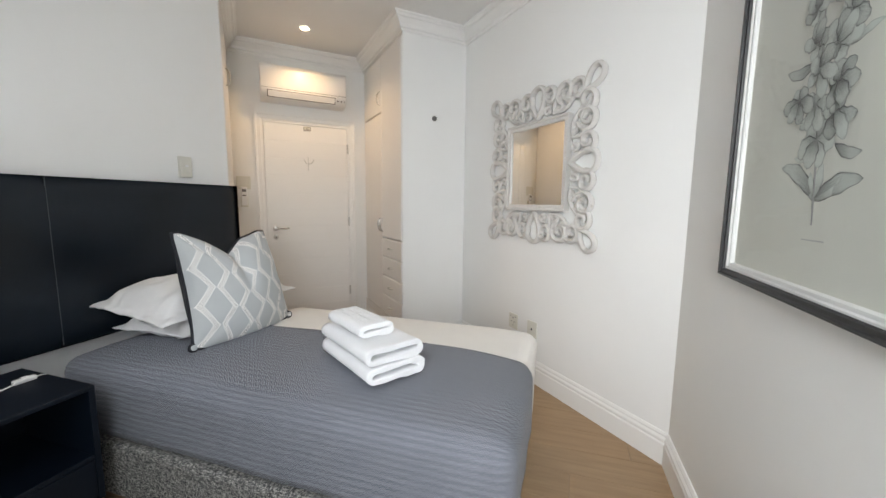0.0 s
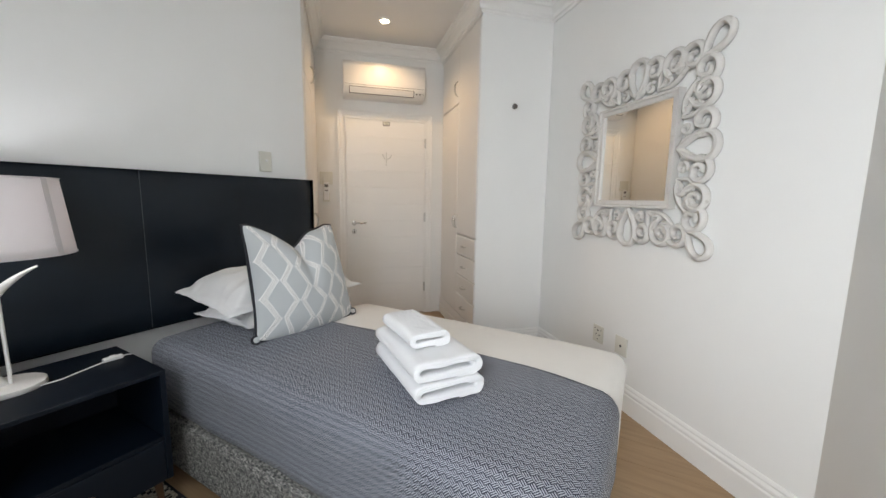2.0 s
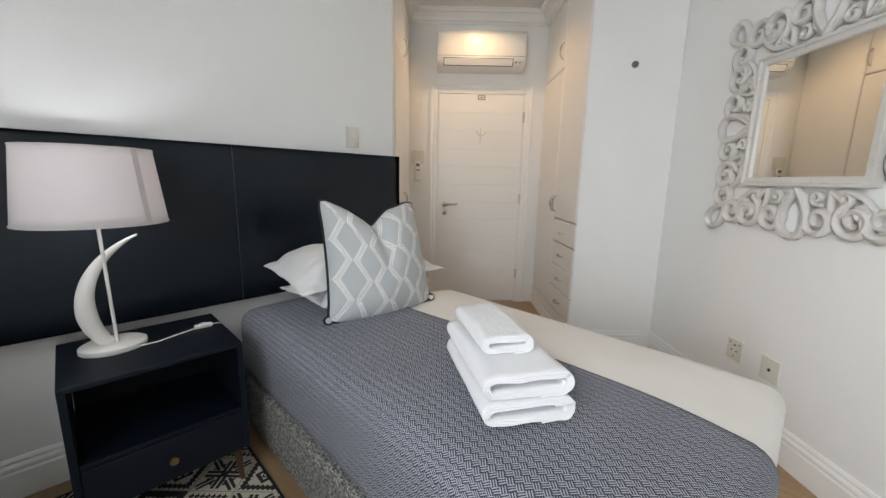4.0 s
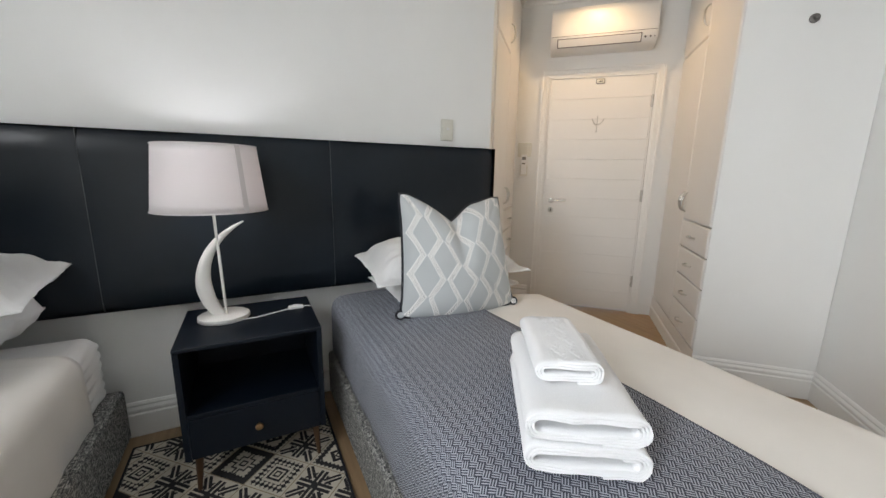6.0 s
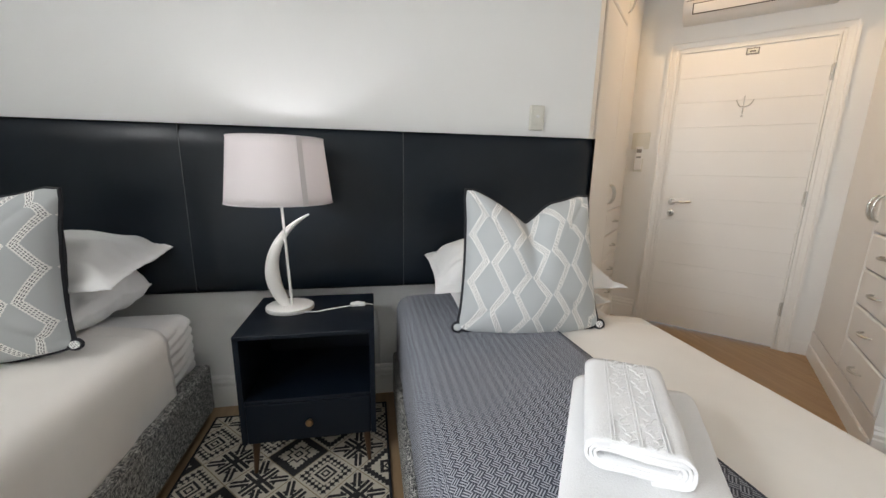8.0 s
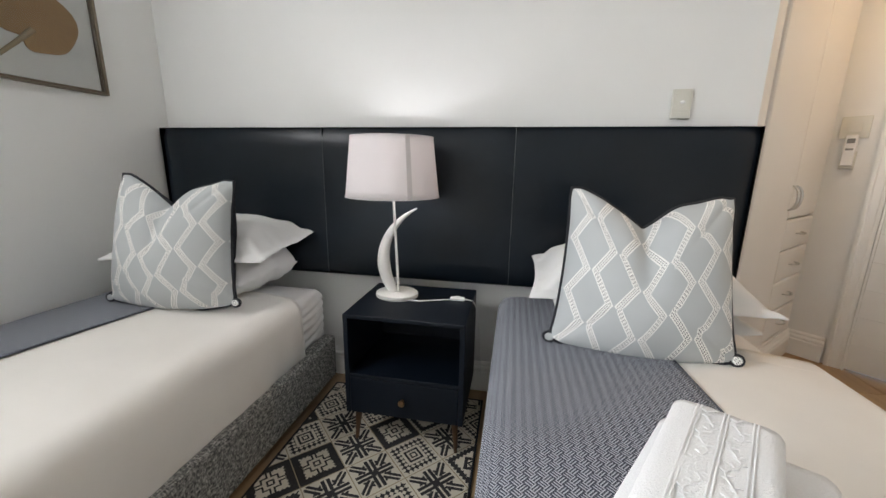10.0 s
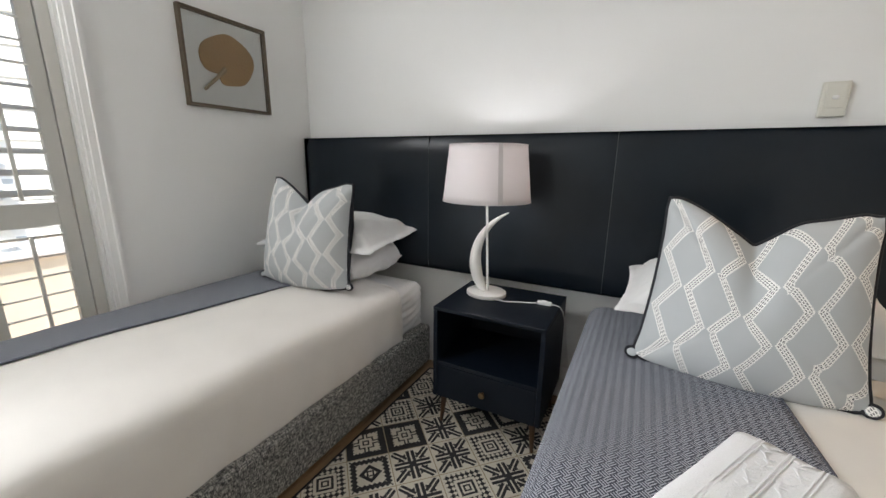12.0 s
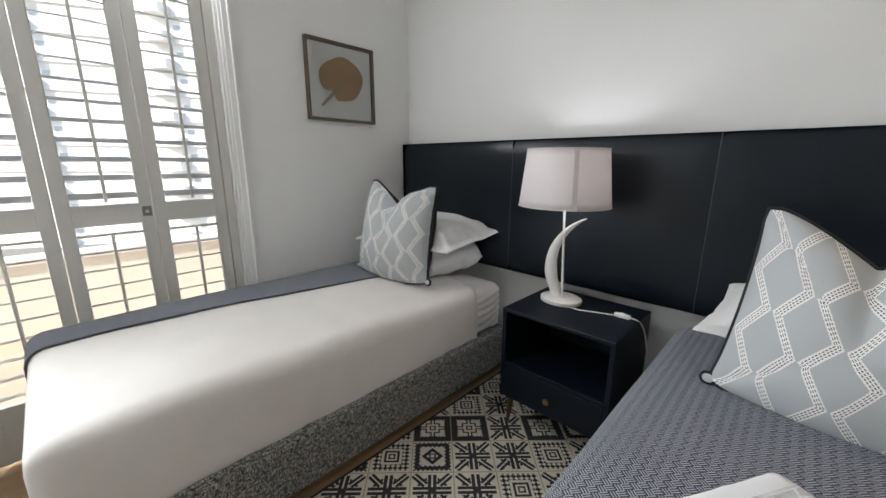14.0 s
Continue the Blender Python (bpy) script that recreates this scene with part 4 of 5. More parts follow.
# ---- pillows and cushions ----
def pillow_mesh(a, bb, thick, flange, seed, sag=0.02, full=2.6):
    """Soft pillow lying flat, a by bb, with a flat sewn flange."""
    n = 44
    bm = bmesh.new()
    layer = bm.loops.layers.uv.new("UVMap")

    def height(s, t):
        s2, t2 = s * (1 + flange / a * 2), t * (1 + flange / bb * 2)
        if abs(s2) >= 1 or abs(t2) >= 1:
            return 0.0
        return thick * ((1 - abs(s2) ** full) * (1 - abs(t2) ** full)) ** 0.45

    tops, bots = [], []
    for k, rows in ((1, tops), (-1, bots)):
        for i in range(n + 1):
            r = []
            for j in range(n + 1):
                s, t = -1 + 2 * i / n, -1 + 2 * j / n
                h = height(s, t)
                crease = noise.noise(Vector((s * 2.2 + seed, t * 2.2, k * 2.0))) * 0.012 + noise.noise(Vector((s * 6 + seed, t * 5, k))) * 0.006 + 0.005 * (1 - abs(noise.noise(Vector((s * 4 + t * 2 + seed, t * 3 - s, 9)))) * 3)
                x = s * a / 2 * (1 - 0.05 * (1 - t * t))
                y = t * bb / 2 * (1 - 0.05 * (1 - s * s))
                rim = max(abs(s), abs(t))
                z = k * h * (0.62 if k > 0 else 0.38) + crease * (1 if h > 0 else 0.6) - sag * max(0, rim - 0.75) * 4
                if h == 0:
                    z += 0.010 * noise.noise(Vector((s * 2.1 + seed, t * 2.1, 5))) + k * 0.002
                r.append(bm.verts.new((x, y, z)))
            rows.append(r)
    for rows in (tops, bots):
        for i in range(n):
            for j in range(n):
                f = bm.faces.new((rows[i][j], rows[i + 1][j], rows[i + 1][j + 1], rows[i][j + 1]))
                for lp in f.loops:
                    lp[layer].uv = (lp.vert.co.x, lp.vert.co.y)
    edge = [(i, 0) for i in range(n)] + [(n, j) for j in range(n)] + [(i, n) for i in range(n, 0, -1)] + [(0, j) for j in range(n, 0, -1)]
    for p, q in zip(edge, edge[1:] + edge[:1]):
        bm.faces.new((tops[p[0]][p[1]], tops[q[0]][q[1]], bots[q[0]][q[1]], bots[p[0]][p[1]]))
    return bm


def white_pillow(m, thick, seed, label, flange=0.05, a=0.46, bb=0.70, sag=0.02, full=2.6):
    ob = part("pillow", pillow_mesh(a, bb, thick, flange, seed, sag, full), PILLOWC, None, "", False)
    for f in ob.data.polygons:
        f.use_smooth = True
    ob.matrix_world = m
    return tagged(ob, label, "pillow", "white bed pillows")


white_pillow(pose(-1.515, 1.905, 0.675, 0, 0, 2), 0.17, 1.0, "plump white pillow lying on the grey bedspread", 0.02, 0.44, 0.66, 0.0)
white_pillow(pose(-1.505, 1.885, 0.812, 0, 5, -3), 0.15, 2.4, "white pillow with wide sewn flange, upper of two", 0.05, 0.50, 0.78, 0.04)
white_pillow(pose(-1.535, -0.03, 0.692, 0, 0, -2), 0.215, 5.0, "plump white pillow on the window bed", 0.004, 0.42, 0.66, 0.0, 7.0)
white_pillow(pose(-1.52, 0.03, 0.855, 2, 4, 3), 0.15, 6.3, "white pillow with wide sewn flange, resting on another", 0.05, 0.50, 0.76, 0.04)


def cushion(m, label, seed, notch=0.105):
    """Square scatter cushion standing on edge: x its front, y across, z up from its lower edge."""
    t = thing("cushion", m, label, "cushion", "patterned scatter cushions")
    n = 54

    def outline(s, q):
        """Edge line: wider below, the top pushed in by a chop, the corners drawn out into ears."""
        ear = (abs(s) * abs(q)) ** 14
        m, r = max(abs(s), abs(q)), 0.17
        dx, dy = max(0.0, abs(s) - m * (1 - r)), max(0.0, abs(q) - m * (1 - r))
        if dx > 0 and dy > 0:
            k = m * r / math.hypot(dx, dy)
            s, q = math.copysign(m * (1 - r) + dx * k, s), math.copysign(m * (1 - r) + dy * k, q)
        f = (q + 1) / 2
        half = 0.264 + ((0.248 if s > 0 else 0.230) - 0.264) * f
        y = s * half * (1 - 0.050 * (1 - q * q))
        low = 0.036 * s * s - 0.016
        high = 0.520 - notch * 1.15 * max(0.0, 1 - abs(s + 0.02) / 0.88) ** 1.3 + 0.016 * math.exp(-((s - 0.36) / 0.20) ** 2)
        z = low + (high - low) * f - 0.012 * s * f * f
        return y + math.copysign(0.026 if q < 0 else 0.010, s) * ear, z + math.copysign(0.012 if q < 0 else 0.014, q) * ear

    def bulge(s, q):
        base = max(0.0, (1 - abs(s) ** 2.2) * (1 - abs(q) ** 2.2)) ** 0.55
        top = max(0.0, (q + 0.1) / 1.1)
        return 0.124 * base * (1 - 0.35 * math.exp(-(s / 0.16) ** 2) * top) + 0.004 * noise.noise(Vector((s * 3 + seed, q * 3, 0)))

    for name, k, mat in (("front", 1, TRELLIS), ("back", -1, BLACK)):
        bm = bmesh.new()
        layer = bm.loops.layers.uv.new("UVMap")
        vs, flat = [], {}
        for i in range(n + 1):
            r = []
            for j in range(n + 1):
                s, q = -1 + 2 * i / n, -1 + 2 * j / n
                y, z = outline(s, q)
                v = bm.verts.new((k * bulge(s, q) * (1.0 if k > 0 else 1.5), y, z))
                flat[v] = (s * 0.275 + seed * 0.013, q * 0.26)
                r.append(v)
            vs.append(r)
        for i in range(n):
            for j in range(n):
                f = bm.faces.new((vs[i][j], vs[i + 1][j], vs[i + 1][j + 1], vs[i][j + 1]))
                f.smooth = True
                for lp in f.loops:
                    lp[layer].uv = flat[lp.vert]
        ob = part(name, bm, mat, t, "grey cloth with white zigzag bands" if k > 0 else "plain black back")
        for f in ob.data.polygons:
            f.use_smooth = True
    edge = []
    for a, bq, c, d in ((-1, -1, 1, -1), (1, -1, 1, 1), (1, 1, -1, 1), (-1, 1, -1, -1)):
        for i in range(54):
            s, q = a + (c - a) * i / 54, bq + (d - bq) * i / 54
            y, z = outline(s, q)
            edge.append((-0.007, y, z))
    part("piping", tube(edge, 0.0078, 8, closed=True), BLACK, t, "black piped edge", True)
    for sy in (-1, 1):
        y, z = outline(sy, -1)
        y, z, r = y - sy * 0.006, z + 0.007, 0.0135
        part("corner_loop", tube([(-0.004, y + r * 1.25 * math.cos(a * math.pi / 8), z + r * math.sin(a * math.pi / 8)) for a in range(16)], 0.0068, 8, closed=True), BLACK, t, "black piping looped round the corner", True)
        bm = bmesh.new()
        bmesh.ops.create_uvsphere(bm, u_segments=12, v_segments=8, radius=r)
        for v in bm.verts:
            v.co = Vector((v.co.x * 0.30 + 0.001, v.co.y * 1.2 + y, v.co.z + z))
        layer = bm.loops.layers.uv.new("UVMap")
        for f in bm.faces:
            for lp in f.loops:
                lp[layer].uv = (lp.vert.co.y, lp.vert.co.z)
        part("corner", bm, TRELLIS, t, smooth=True)
    return t


cushion(pose(-1.165, 1.82, 0.630, 0, -17, -5), "grey cushion with white trellis bands and black piping", 0.0)
cushion(pose(-1.200, 0.070, 0.630, 0, -12, 6), "grey trellis cushion with black piping on the window bed", 2.0)


# ---- towels ----
def folded_towel(m, wide, high, long, turns, seed, label, thick=0.0045):
    """A towel folded over and over: a flat coil with round folds, drawn out along its length."""
    bm = bmesh.new()

    def stadium(hw, hh, t):
        """Point on a flat loop, t in turns from the middle of its underside."""
        t = t % 1.0
        flat = hw - hh
        arc = math.pi * hh
        d = t * (4 * flat + 2 * arc)
        for x0, x1, z, sgn in ((0, flat, -hh, 1), (flat, -flat, hh, -1), (-flat, 0, -hh, 1)):
            run = abs(x1 - x0)
            if d <= run:
                return Vector((x0 + sgn * d, z))
            d -= run
            if d <= arc:
                a = d / hh
                return Vector((x1 + sgn * math.sin(a) * hh, z * math.cos(a)))
            d -= arc
        return Vector((0, -hh))

    path = []
    layer_h = thick + 0.0018
    turn_steps = 46
    for i in range(int(turns * turn_steps), -1, -1):
        n = i / turn_steps
        path.append(stadium(wide / 2 - thick / 2 - layer_h * n, high / 2 - thick / 2 - layer_h * n, 0.06 + n))
    steps = len(path) - 1
    L = 20
    prev = None
    for e in range(L + 1):
        y = -long / 2 + long * e / L
        outer, inn = [], []
        for i, p in enumerate(path):
            d = (path[min(i + 1, steps)] - path[max(i - 1, 0)]).normalized()
            nn = Vector((-d.y, d.x)) * thick / 2
            wob = noise.noise(Vector((p.x * 14, p.y * 40 + seed, y * 9))) * 0.0035 + noise.noise(Vector((p.x * 45, p.y * 30 + seed, y * 25))) * 0.0016
            ey = y + noise.noise(Vector((p.x * 20 + seed, p.y * 60, 2))) * (0.006 if e in (0, L) else 0)
            outer.append(bm.verts.new((p.x + nn.x, ey, p.y + nn.y + wob)))
            inn.append(bm.verts.new((p.x - nn.x, ey, p.y - nn.y + wob)))
        loop = outer + inn[::-1]
        if prev:
            for i in range(len(loop)):
                j = (i + 1) % len(loop)
                bm.faces.new((prev[i], prev[j], loop[j], loop[i]))
        else:
            for i in range(steps):
                bm.faces.new((outer[i], outer[i + 1], inn[i + 1], inn[i]))
        prev = loop
        last = (outer, inn)
    for i in range(steps):
        bm.faces.new((last[0][i], last[1][i], last[1][i + 1], last[0][i + 1]))
    ob = part("towel", bm, TOWEL)
    for f in ob.data.polygons:
        f.use_smooth = len(f.vertices) == 4 and abs(f.normal.y) < 0.5
    ob.matrix_world = m
    return tagged(ob, label, "towel", "folded towels on the bed")


TWO = pose(-0.421, 1.687, 0.646, 0, 0, 57)
folded_towel(TWO @ pose(0, 0, 0.034), 0.248, 0.067, 0.400, 3.3, 1.0, "folded white terry bath towel on the grey bedspread")
folded_towel(TWO @ pose(-0.004, 0.002, 0.101), 0.242, 0.066, 0.395, 3.2, 4.0, "folded white terry bath towel lying on another")
small = folded_towel(TWO @ pose(-0.024, 0.043, 0.161, 0, 0, 2), 0.152, 0.054, 0.265, 3.2, 7.0, "small white hand towel with raised woven bands")
for x in (-0.036, -0.031, 0.000, 0.005, 0.036, 0.041):
    part("woven_line", tube([(x, -0.130 + 0.026 * q, 0.0262) for q in range(11)], 0.0013, 6, flat=((0, 0, 1), 0.6)), TOWEL, small, "raised woven line")
for x in (-0.0155, 0.0205):
    bm = tube([(x + 0.007 * math.sin(q * 0.8), -0.128 + 0.008 * q, 0.0258) for q in range(33)], 0.0014, 6, flat=((0, 0, 1), 0.6))
    for q in range(32):
        y, side = -0.126 + 0.008 * q, 1 if q % 2 else -1
        cx = x + 0.007 * math.sin(q * 0.8)
        tube([(cx, y, 0.0256), (cx + side * 0.004, y + 0.004, 0.0262), (cx + side * 0.009, y + 0.005, 0.0258)], [0.0010, 0.0028, 0.0008], 6, flat=((0, 0, 1), 0.5), bm=bm)
    part("woven_leaves", bm, TOWEL, small, "raised leafy scroll", True)


# ---- nightstand ----
ns = thing("nightstand", pose(-1.52, 1.005, 0.011), "dark navy painted nightstand with open shelf and one drawer", "nightstand")
X0, X1, Y0, Y1 = -0.225, 0.202, -0.252, 0.252
Z0, Z1 = 0.152, 0.599
part("top", box(X0, X1 + 0.003, Y0, Y1, Z1 - 0.017, Z1, 0.003), NAVY, ns)
part("side", box(X0, X1, Y0, Y0 + 0.02, Z0, Z1 - 0.0175, 0.002), NAVY, ns)
part("side", box(X0, X1, Y1 - 0.02, Y1, Z0, Z1 - 0.0175, 0.002), NAVY, ns)
part("back", box(X0 + 0.001, X0 + 0.012, Y0 + 0.021, Y1 - 0.021, Z0, Z1 - 0.0175), NAVY, ns)
part("bottom", box(X0 + 0.013, X1 - 0.022, Y0 + 0.021, Y1 - 0.021, Z0 + 0.001, Z0 + 0.016), NAVY, ns)
part("shelf", box(X0 + 0.013, X1 - 0.003, Y0 + 0.021, Y1 - 0.021, 0.318, 0.334, 0.002), NAVY, ns)
dr = part("drawer", box(X1 - 0.020, X1 - 0.001, Y0 + 0.022, Y1 - 0.022, Z0 + 0.002, 0.315, 0.0025), NAVY, ns)
part("knob", turned([(0.006, 0.0), (0.005, 0.010), (0.013, 0.014), (0.015, 0.020), (0.013, 0.025), (0.004, 0.027)], 18), BRASS, dr, "round aged brass knob", True, pose(X1, 0, 0.237, 0, 90, 0))
for x, y, sx, sy in ((X0 + 0.04, Y0 + 0.04, -1, -1), (X0 + 0.04, Y1 - 0.04, -1, 1), (X1 - 0.045, Y0 + 0.04, 1, -1), (X1 - 0.045, Y1 - 0.04, 1, 1)):
    part("leg", tube([(x, y, Z0), (x + sx * 0.012, y + sy * 0.010, 0.0)], [0.016, 0.008], 12), LEGWOOD, ns, "tapered brown wooden leg", True)

# ---- table lamp ----
LX, LY, LZ = -1.575, 0.905, 0.6105
tl = thing("table_lamp", pose(LX, LY, LZ), "white table lamp with a curved tusk stem, lit", "lamp")
part("base", turned([(0.094, 0.0), (0.098, 0.004), (0.097, 0.019), (0.088, 0.024)], 40, sx=0.86, sy=1.0), BONE, tl, "oval white base", True)
part("post", tube([(0.01, 0.01, 0.02), (0.043, 0.0, 0.519)], 0.0055, 10), BONE, tl, smooth=True)
pts = bezier((0.0, -0.012, 0.020), (0.005, -0.105, 0.150), (0.015, -0.060, 0.330), (0.03, 0.102, 0.412), 28)
radii = [0.030 * (1 - (i / 28) ** 1.7) * (0.62 + 0.38 * min(1, i / 8)) + 0.003 for i in range(29)]
part("tusk", tube(pts, radii, 14), BONE, tl, "curved white tusk", True)
SX, SB, ST = 0.045, 0.462, 0.704
bm = bmesh.new()
seg = 56
rings = []
for k in range(9):
    f = k / 8
    z, r = SB + (ST - SB) * f, 0.196 + (0.170 - 0.196) * f
    rings.append([bm.verts.new((SX + r * math.cos(2 * math.pi * i / seg), r * math.sin(2 * math.pi * i / seg), z)) for i in range(seg)])
for a, c in zip(rings, rings[1:]):
    for i in range(seg):
        bm.faces.new((a[i], a[(i + 1) % seg], c[(i + 1) % seg], c[i]))
shade = part("shade", bm, SHADE, tl, "tapered white cloth drum shade", True)
mod = shade.modifiers.new("thickness", "SOLIDIFY")
mod.thickness = 0.002
for z, r in ((SB, 0.196), (ST, 0.170)):
    ring = [(SX + (r + 0.001) * math.cos(2 * math.pi * i / 48), (r + 0.001) * math.sin(2 * math.pi * i / 48), z) for i in range(48)]
    part("rim", tube(ring, 0.0019, 6, closed=True), SHADE, shade, smooth=True)
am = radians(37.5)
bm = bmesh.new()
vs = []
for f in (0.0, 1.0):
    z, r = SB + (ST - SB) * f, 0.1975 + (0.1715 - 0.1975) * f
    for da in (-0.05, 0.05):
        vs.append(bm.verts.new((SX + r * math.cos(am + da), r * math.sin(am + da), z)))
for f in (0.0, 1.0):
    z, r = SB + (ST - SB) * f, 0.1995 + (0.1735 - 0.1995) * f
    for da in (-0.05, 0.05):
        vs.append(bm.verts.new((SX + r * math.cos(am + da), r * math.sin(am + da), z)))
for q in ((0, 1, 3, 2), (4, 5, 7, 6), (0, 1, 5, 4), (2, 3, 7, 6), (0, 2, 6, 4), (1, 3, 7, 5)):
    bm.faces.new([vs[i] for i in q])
# Seam is greyer: lamplight lost in the doubled cloth is put into its colour.
part("seam", bm, paint("seam_cloth_dimmed", (0.60, 0.57, 0.57), 0.9, 500, 0.2), shade, "upright overlapped seam")
for a in (0, 120, 240):
    part("spoke", tube([(SX, 0, 0.51), (SX + 0.19 * math.cos(radians(a)), 0.19 * math.sin(radians(a)), 0.51)], 0.002, 6), STEEL, tl)
part("bulb", turned([(0.012, 0.520), (0.022, 0.545), (0.024, 0.556), (0.014, 0.570)], 16, centre=(SX, 0, 0)), LAMPGLOW, tl, "lit bulb", True)
cord = part("cord", tube([(0.06, 0.06, 0.006), (0.055, 0.12, 0.004), (0.03, 0.18, 0.004), (0.01, 0.25, 0.006)], 0.0028, 8), PLAST, tl, "white flex", True)
part("inline_switch", box(-0.011, 0.011, 0.25, 0.315, 0.0, 0.017, 0.005), PLAST, tl, "white rocker switch on the flex")
part("rocker", box(-0.006, 0.006, 0.272, 0.294, 0.0172, 0.0205, 0.001), PLAST, tl)
tail = bezier((0.0, 0.315, 0.007), (-0.01, 0.37, 0.01), (-0.02, 0.372, -0.03), (-0.12, 0.375, -0.22), 14) + bezier((-0.125, 0.376, -0.23), (-0.2, 0.38, -0.36), (-0.25, 0.38, -0.4), (-0.262, 0.38, -0.52), 10)
part("cord", tube(tail, 0.0026, 8), PLAST, tl, "white flex hanging behind the nightstand", True)

# ---- rug ----
rug = thing("rug", pose(0, 0, 0), "patterned black and cream rug between the beds", "rug")
b = uv_box(-1.735, 0.62, 0.502, 1.302, 0.0, 0.009, 0.002)
for f in b.faces:
    for lp in f.loops:
        lp[b.loops.layers.uv.active].uv = (lp.vert.co.x, lp.vert.co.y)
part("weave", b, RUG, rug)
for y in (0.497, 1.307):
    part("binding", box(-1.737, 0.622, y - 0.005, y + 0.005, 0.0, 0.0095, 0.002), BLACK, rug, "dark bound edge")
for x in (-1.74, 0.625):
    part("binding", box(x - 0.005, x + 0.005, 0.492, 1.312, 0.0, 0.0095, 0.002), BLACK, rug, "dark bound edge")


# ---- pictures ----
def picture_frame(parent, w, h, bar, deep, material, name="frame_bar"):
    """Four mitred bars, hung flat: x across, z up, standing out towards -y."""
    for sx, sz, length, turn in ((0, -1, w, 0), (0, 1, w, 180), (-1, 0, h, 90), (1, 0, h, -90)):
        bm = bmesh.new()
        L = length / 2
        prof = [(0, 0), (0, deep), (bar * 0.25, deep), (bar * 0.40, deep * 0.8), (bar * 0.85, deep * 0.8), (bar, deep * 0.55), (bar, 0)]
        ends = [[bm.verts.new((s * (L - q), -d, q)) for q, d in prof] for s in (-1, 1)]
        for i in range(len(prof)):
            j = (i + 1) % len(prof)
            bm.faces.new((ends[0][i], ends[0][j], ends[1][j], ends[1][i]))
        bm.faces.new(ends[0])
        bm.faces.new(ends[1])
        part(name, bm, material, parent, m=pose(sx * w / 2, 0, sz * h / 2, 0, turn, 0))


fan = thing("framed_fan", pose(-1.309, YS, 1.722, 0, 0, 180), "palm-leaf fan floating in a thin bronze frame", "picture")
picture_frame(fan, 0.462, 0.450, 0.018, 0.03, BRONZE)
# Added board in place of clear glass with the wall behind it.
part("backing", box(-0.218, 0.218, -0.010, -0.002, -0.212, 0.212), GLASSBACK, fan)
bm = bmesh.new()
ring = []
for i in range(60):
    a = 2 * math.pi * i / 60
    r = 0.138 + 0.012 * math.cos(2 * a - 0.5) + 0.010 * math.cos(a - 2.2) + 0.004 * math.sin(5 * a)
    d = abs((a - radians(225) + math.pi) % (2 * math.pi) - math.pi)
    r -= 0.050 * math.exp(-(d / 0.30) ** 2)
    ring.append((r * math.cos(a) + 0.005, r * math.sin(a) * 0.98 + 0.012))
c0, c1 = bm.verts.new((0, -0.020, 0.02)), bm.verts.new((0, -0.0145, 0.02))
fr = [bm.verts.new((x, -0.018 - 0.0015 * (i % 2), z)) for i, (x, z) in enumerate(ring)]
bk = [bm.verts.new((x, -0.0145, z)) for x, z in ring]
for i in range(60):
    j = (i + 1) % 60
    bm.faces.new((c0, fr[i], fr[j]))
    bm.faces.new((c1, bk[j], bk[i]))
    bm.faces.new((fr[i], bk[i], bk[j], fr[j]))
part("leaf", bm, FANLEAF, fan, "ribbed brown palm leaf")
part("handle", tube([(-0.02, -0.021, -0.02), (-0.07, -0.019, -0.072), (-0.142, -0.018, -0.140)], [0.012, 0.009, 0.0075], 8, flat=((0, 1, 0), 0.45)), FANSTICK, fan, "pale stalk", True)
g = part("glass", sheet(-0.218, 0.218, -0.212, 0.212, -0.0245), PANE, fan, "clear picture glass")
g.visible_shadow = False

PW, PH = 0.86, 1.22
pic = thing("framed_drawing", pose(XE, 1.885 - PW / 2, 1.055 + PH / 2, 0, 0, -90), "botanical pencil drawing in a thin black frame", "picture")
picture_frame(pic, PW, PH, 0.022, 0.035, BLACKF)
picture_frame(pic, PW - 0.046, PH - 0.046, 0.020, 0.022, MATW, "mat_bar")
part("paper", box(-PW / 2 + 0.03, PW / 2 - 0.03, -0.006, -0.001, -PH / 2 + 0.03, PH / 2 - 0.03), PAPER, pic)
rng = random.Random(5)


def pencil():
    """Pencil shading on paper: darker at the root and along the rim of each petal or leaf, in fine strokes."""
    k = Nodes("pencil_shading")
    f, side, _ = k.split(k.coords("UV"))
    stroke = k.noise(k.coords("UV", (3, 22, 1)), 1.0, 3)
    rim = k.ramp(k.math("ABSOLUTE", side), 0.72, 1.0)
    root = k.math("SUBTRACT", 1.0, k.ramp(f, 0.0, 0.65))
    tip = k.ramp(f, 0.86, 1.0)
    t = k.math("ADD", k.math("MULTIPLY", root, 0.55), k.math("ADD", k.math("MULTIPLY", rim, 0.5), k.math("MULTIPLY", tip, 0.35)))
    t = k.math("ADD", t, k.math("MULTIPLY", k.math("SUBTRACT", stroke, 0.42), 0.9))
    info = k.t.nodes.new("ShaderNodeObjectInfo")
    t = k.math("ADD", t, k.math("MULTIPLY", k.math("SUBTRACT", info.outputs["Random"], 0.5), 0.35))
    return k.done(k.mix(k.ramp(t, 0.0, 0.75), (0.62, 0.66, 0.61), (0.08, 0.08, 0.078)), 0.85)


PENCIL = pencil()


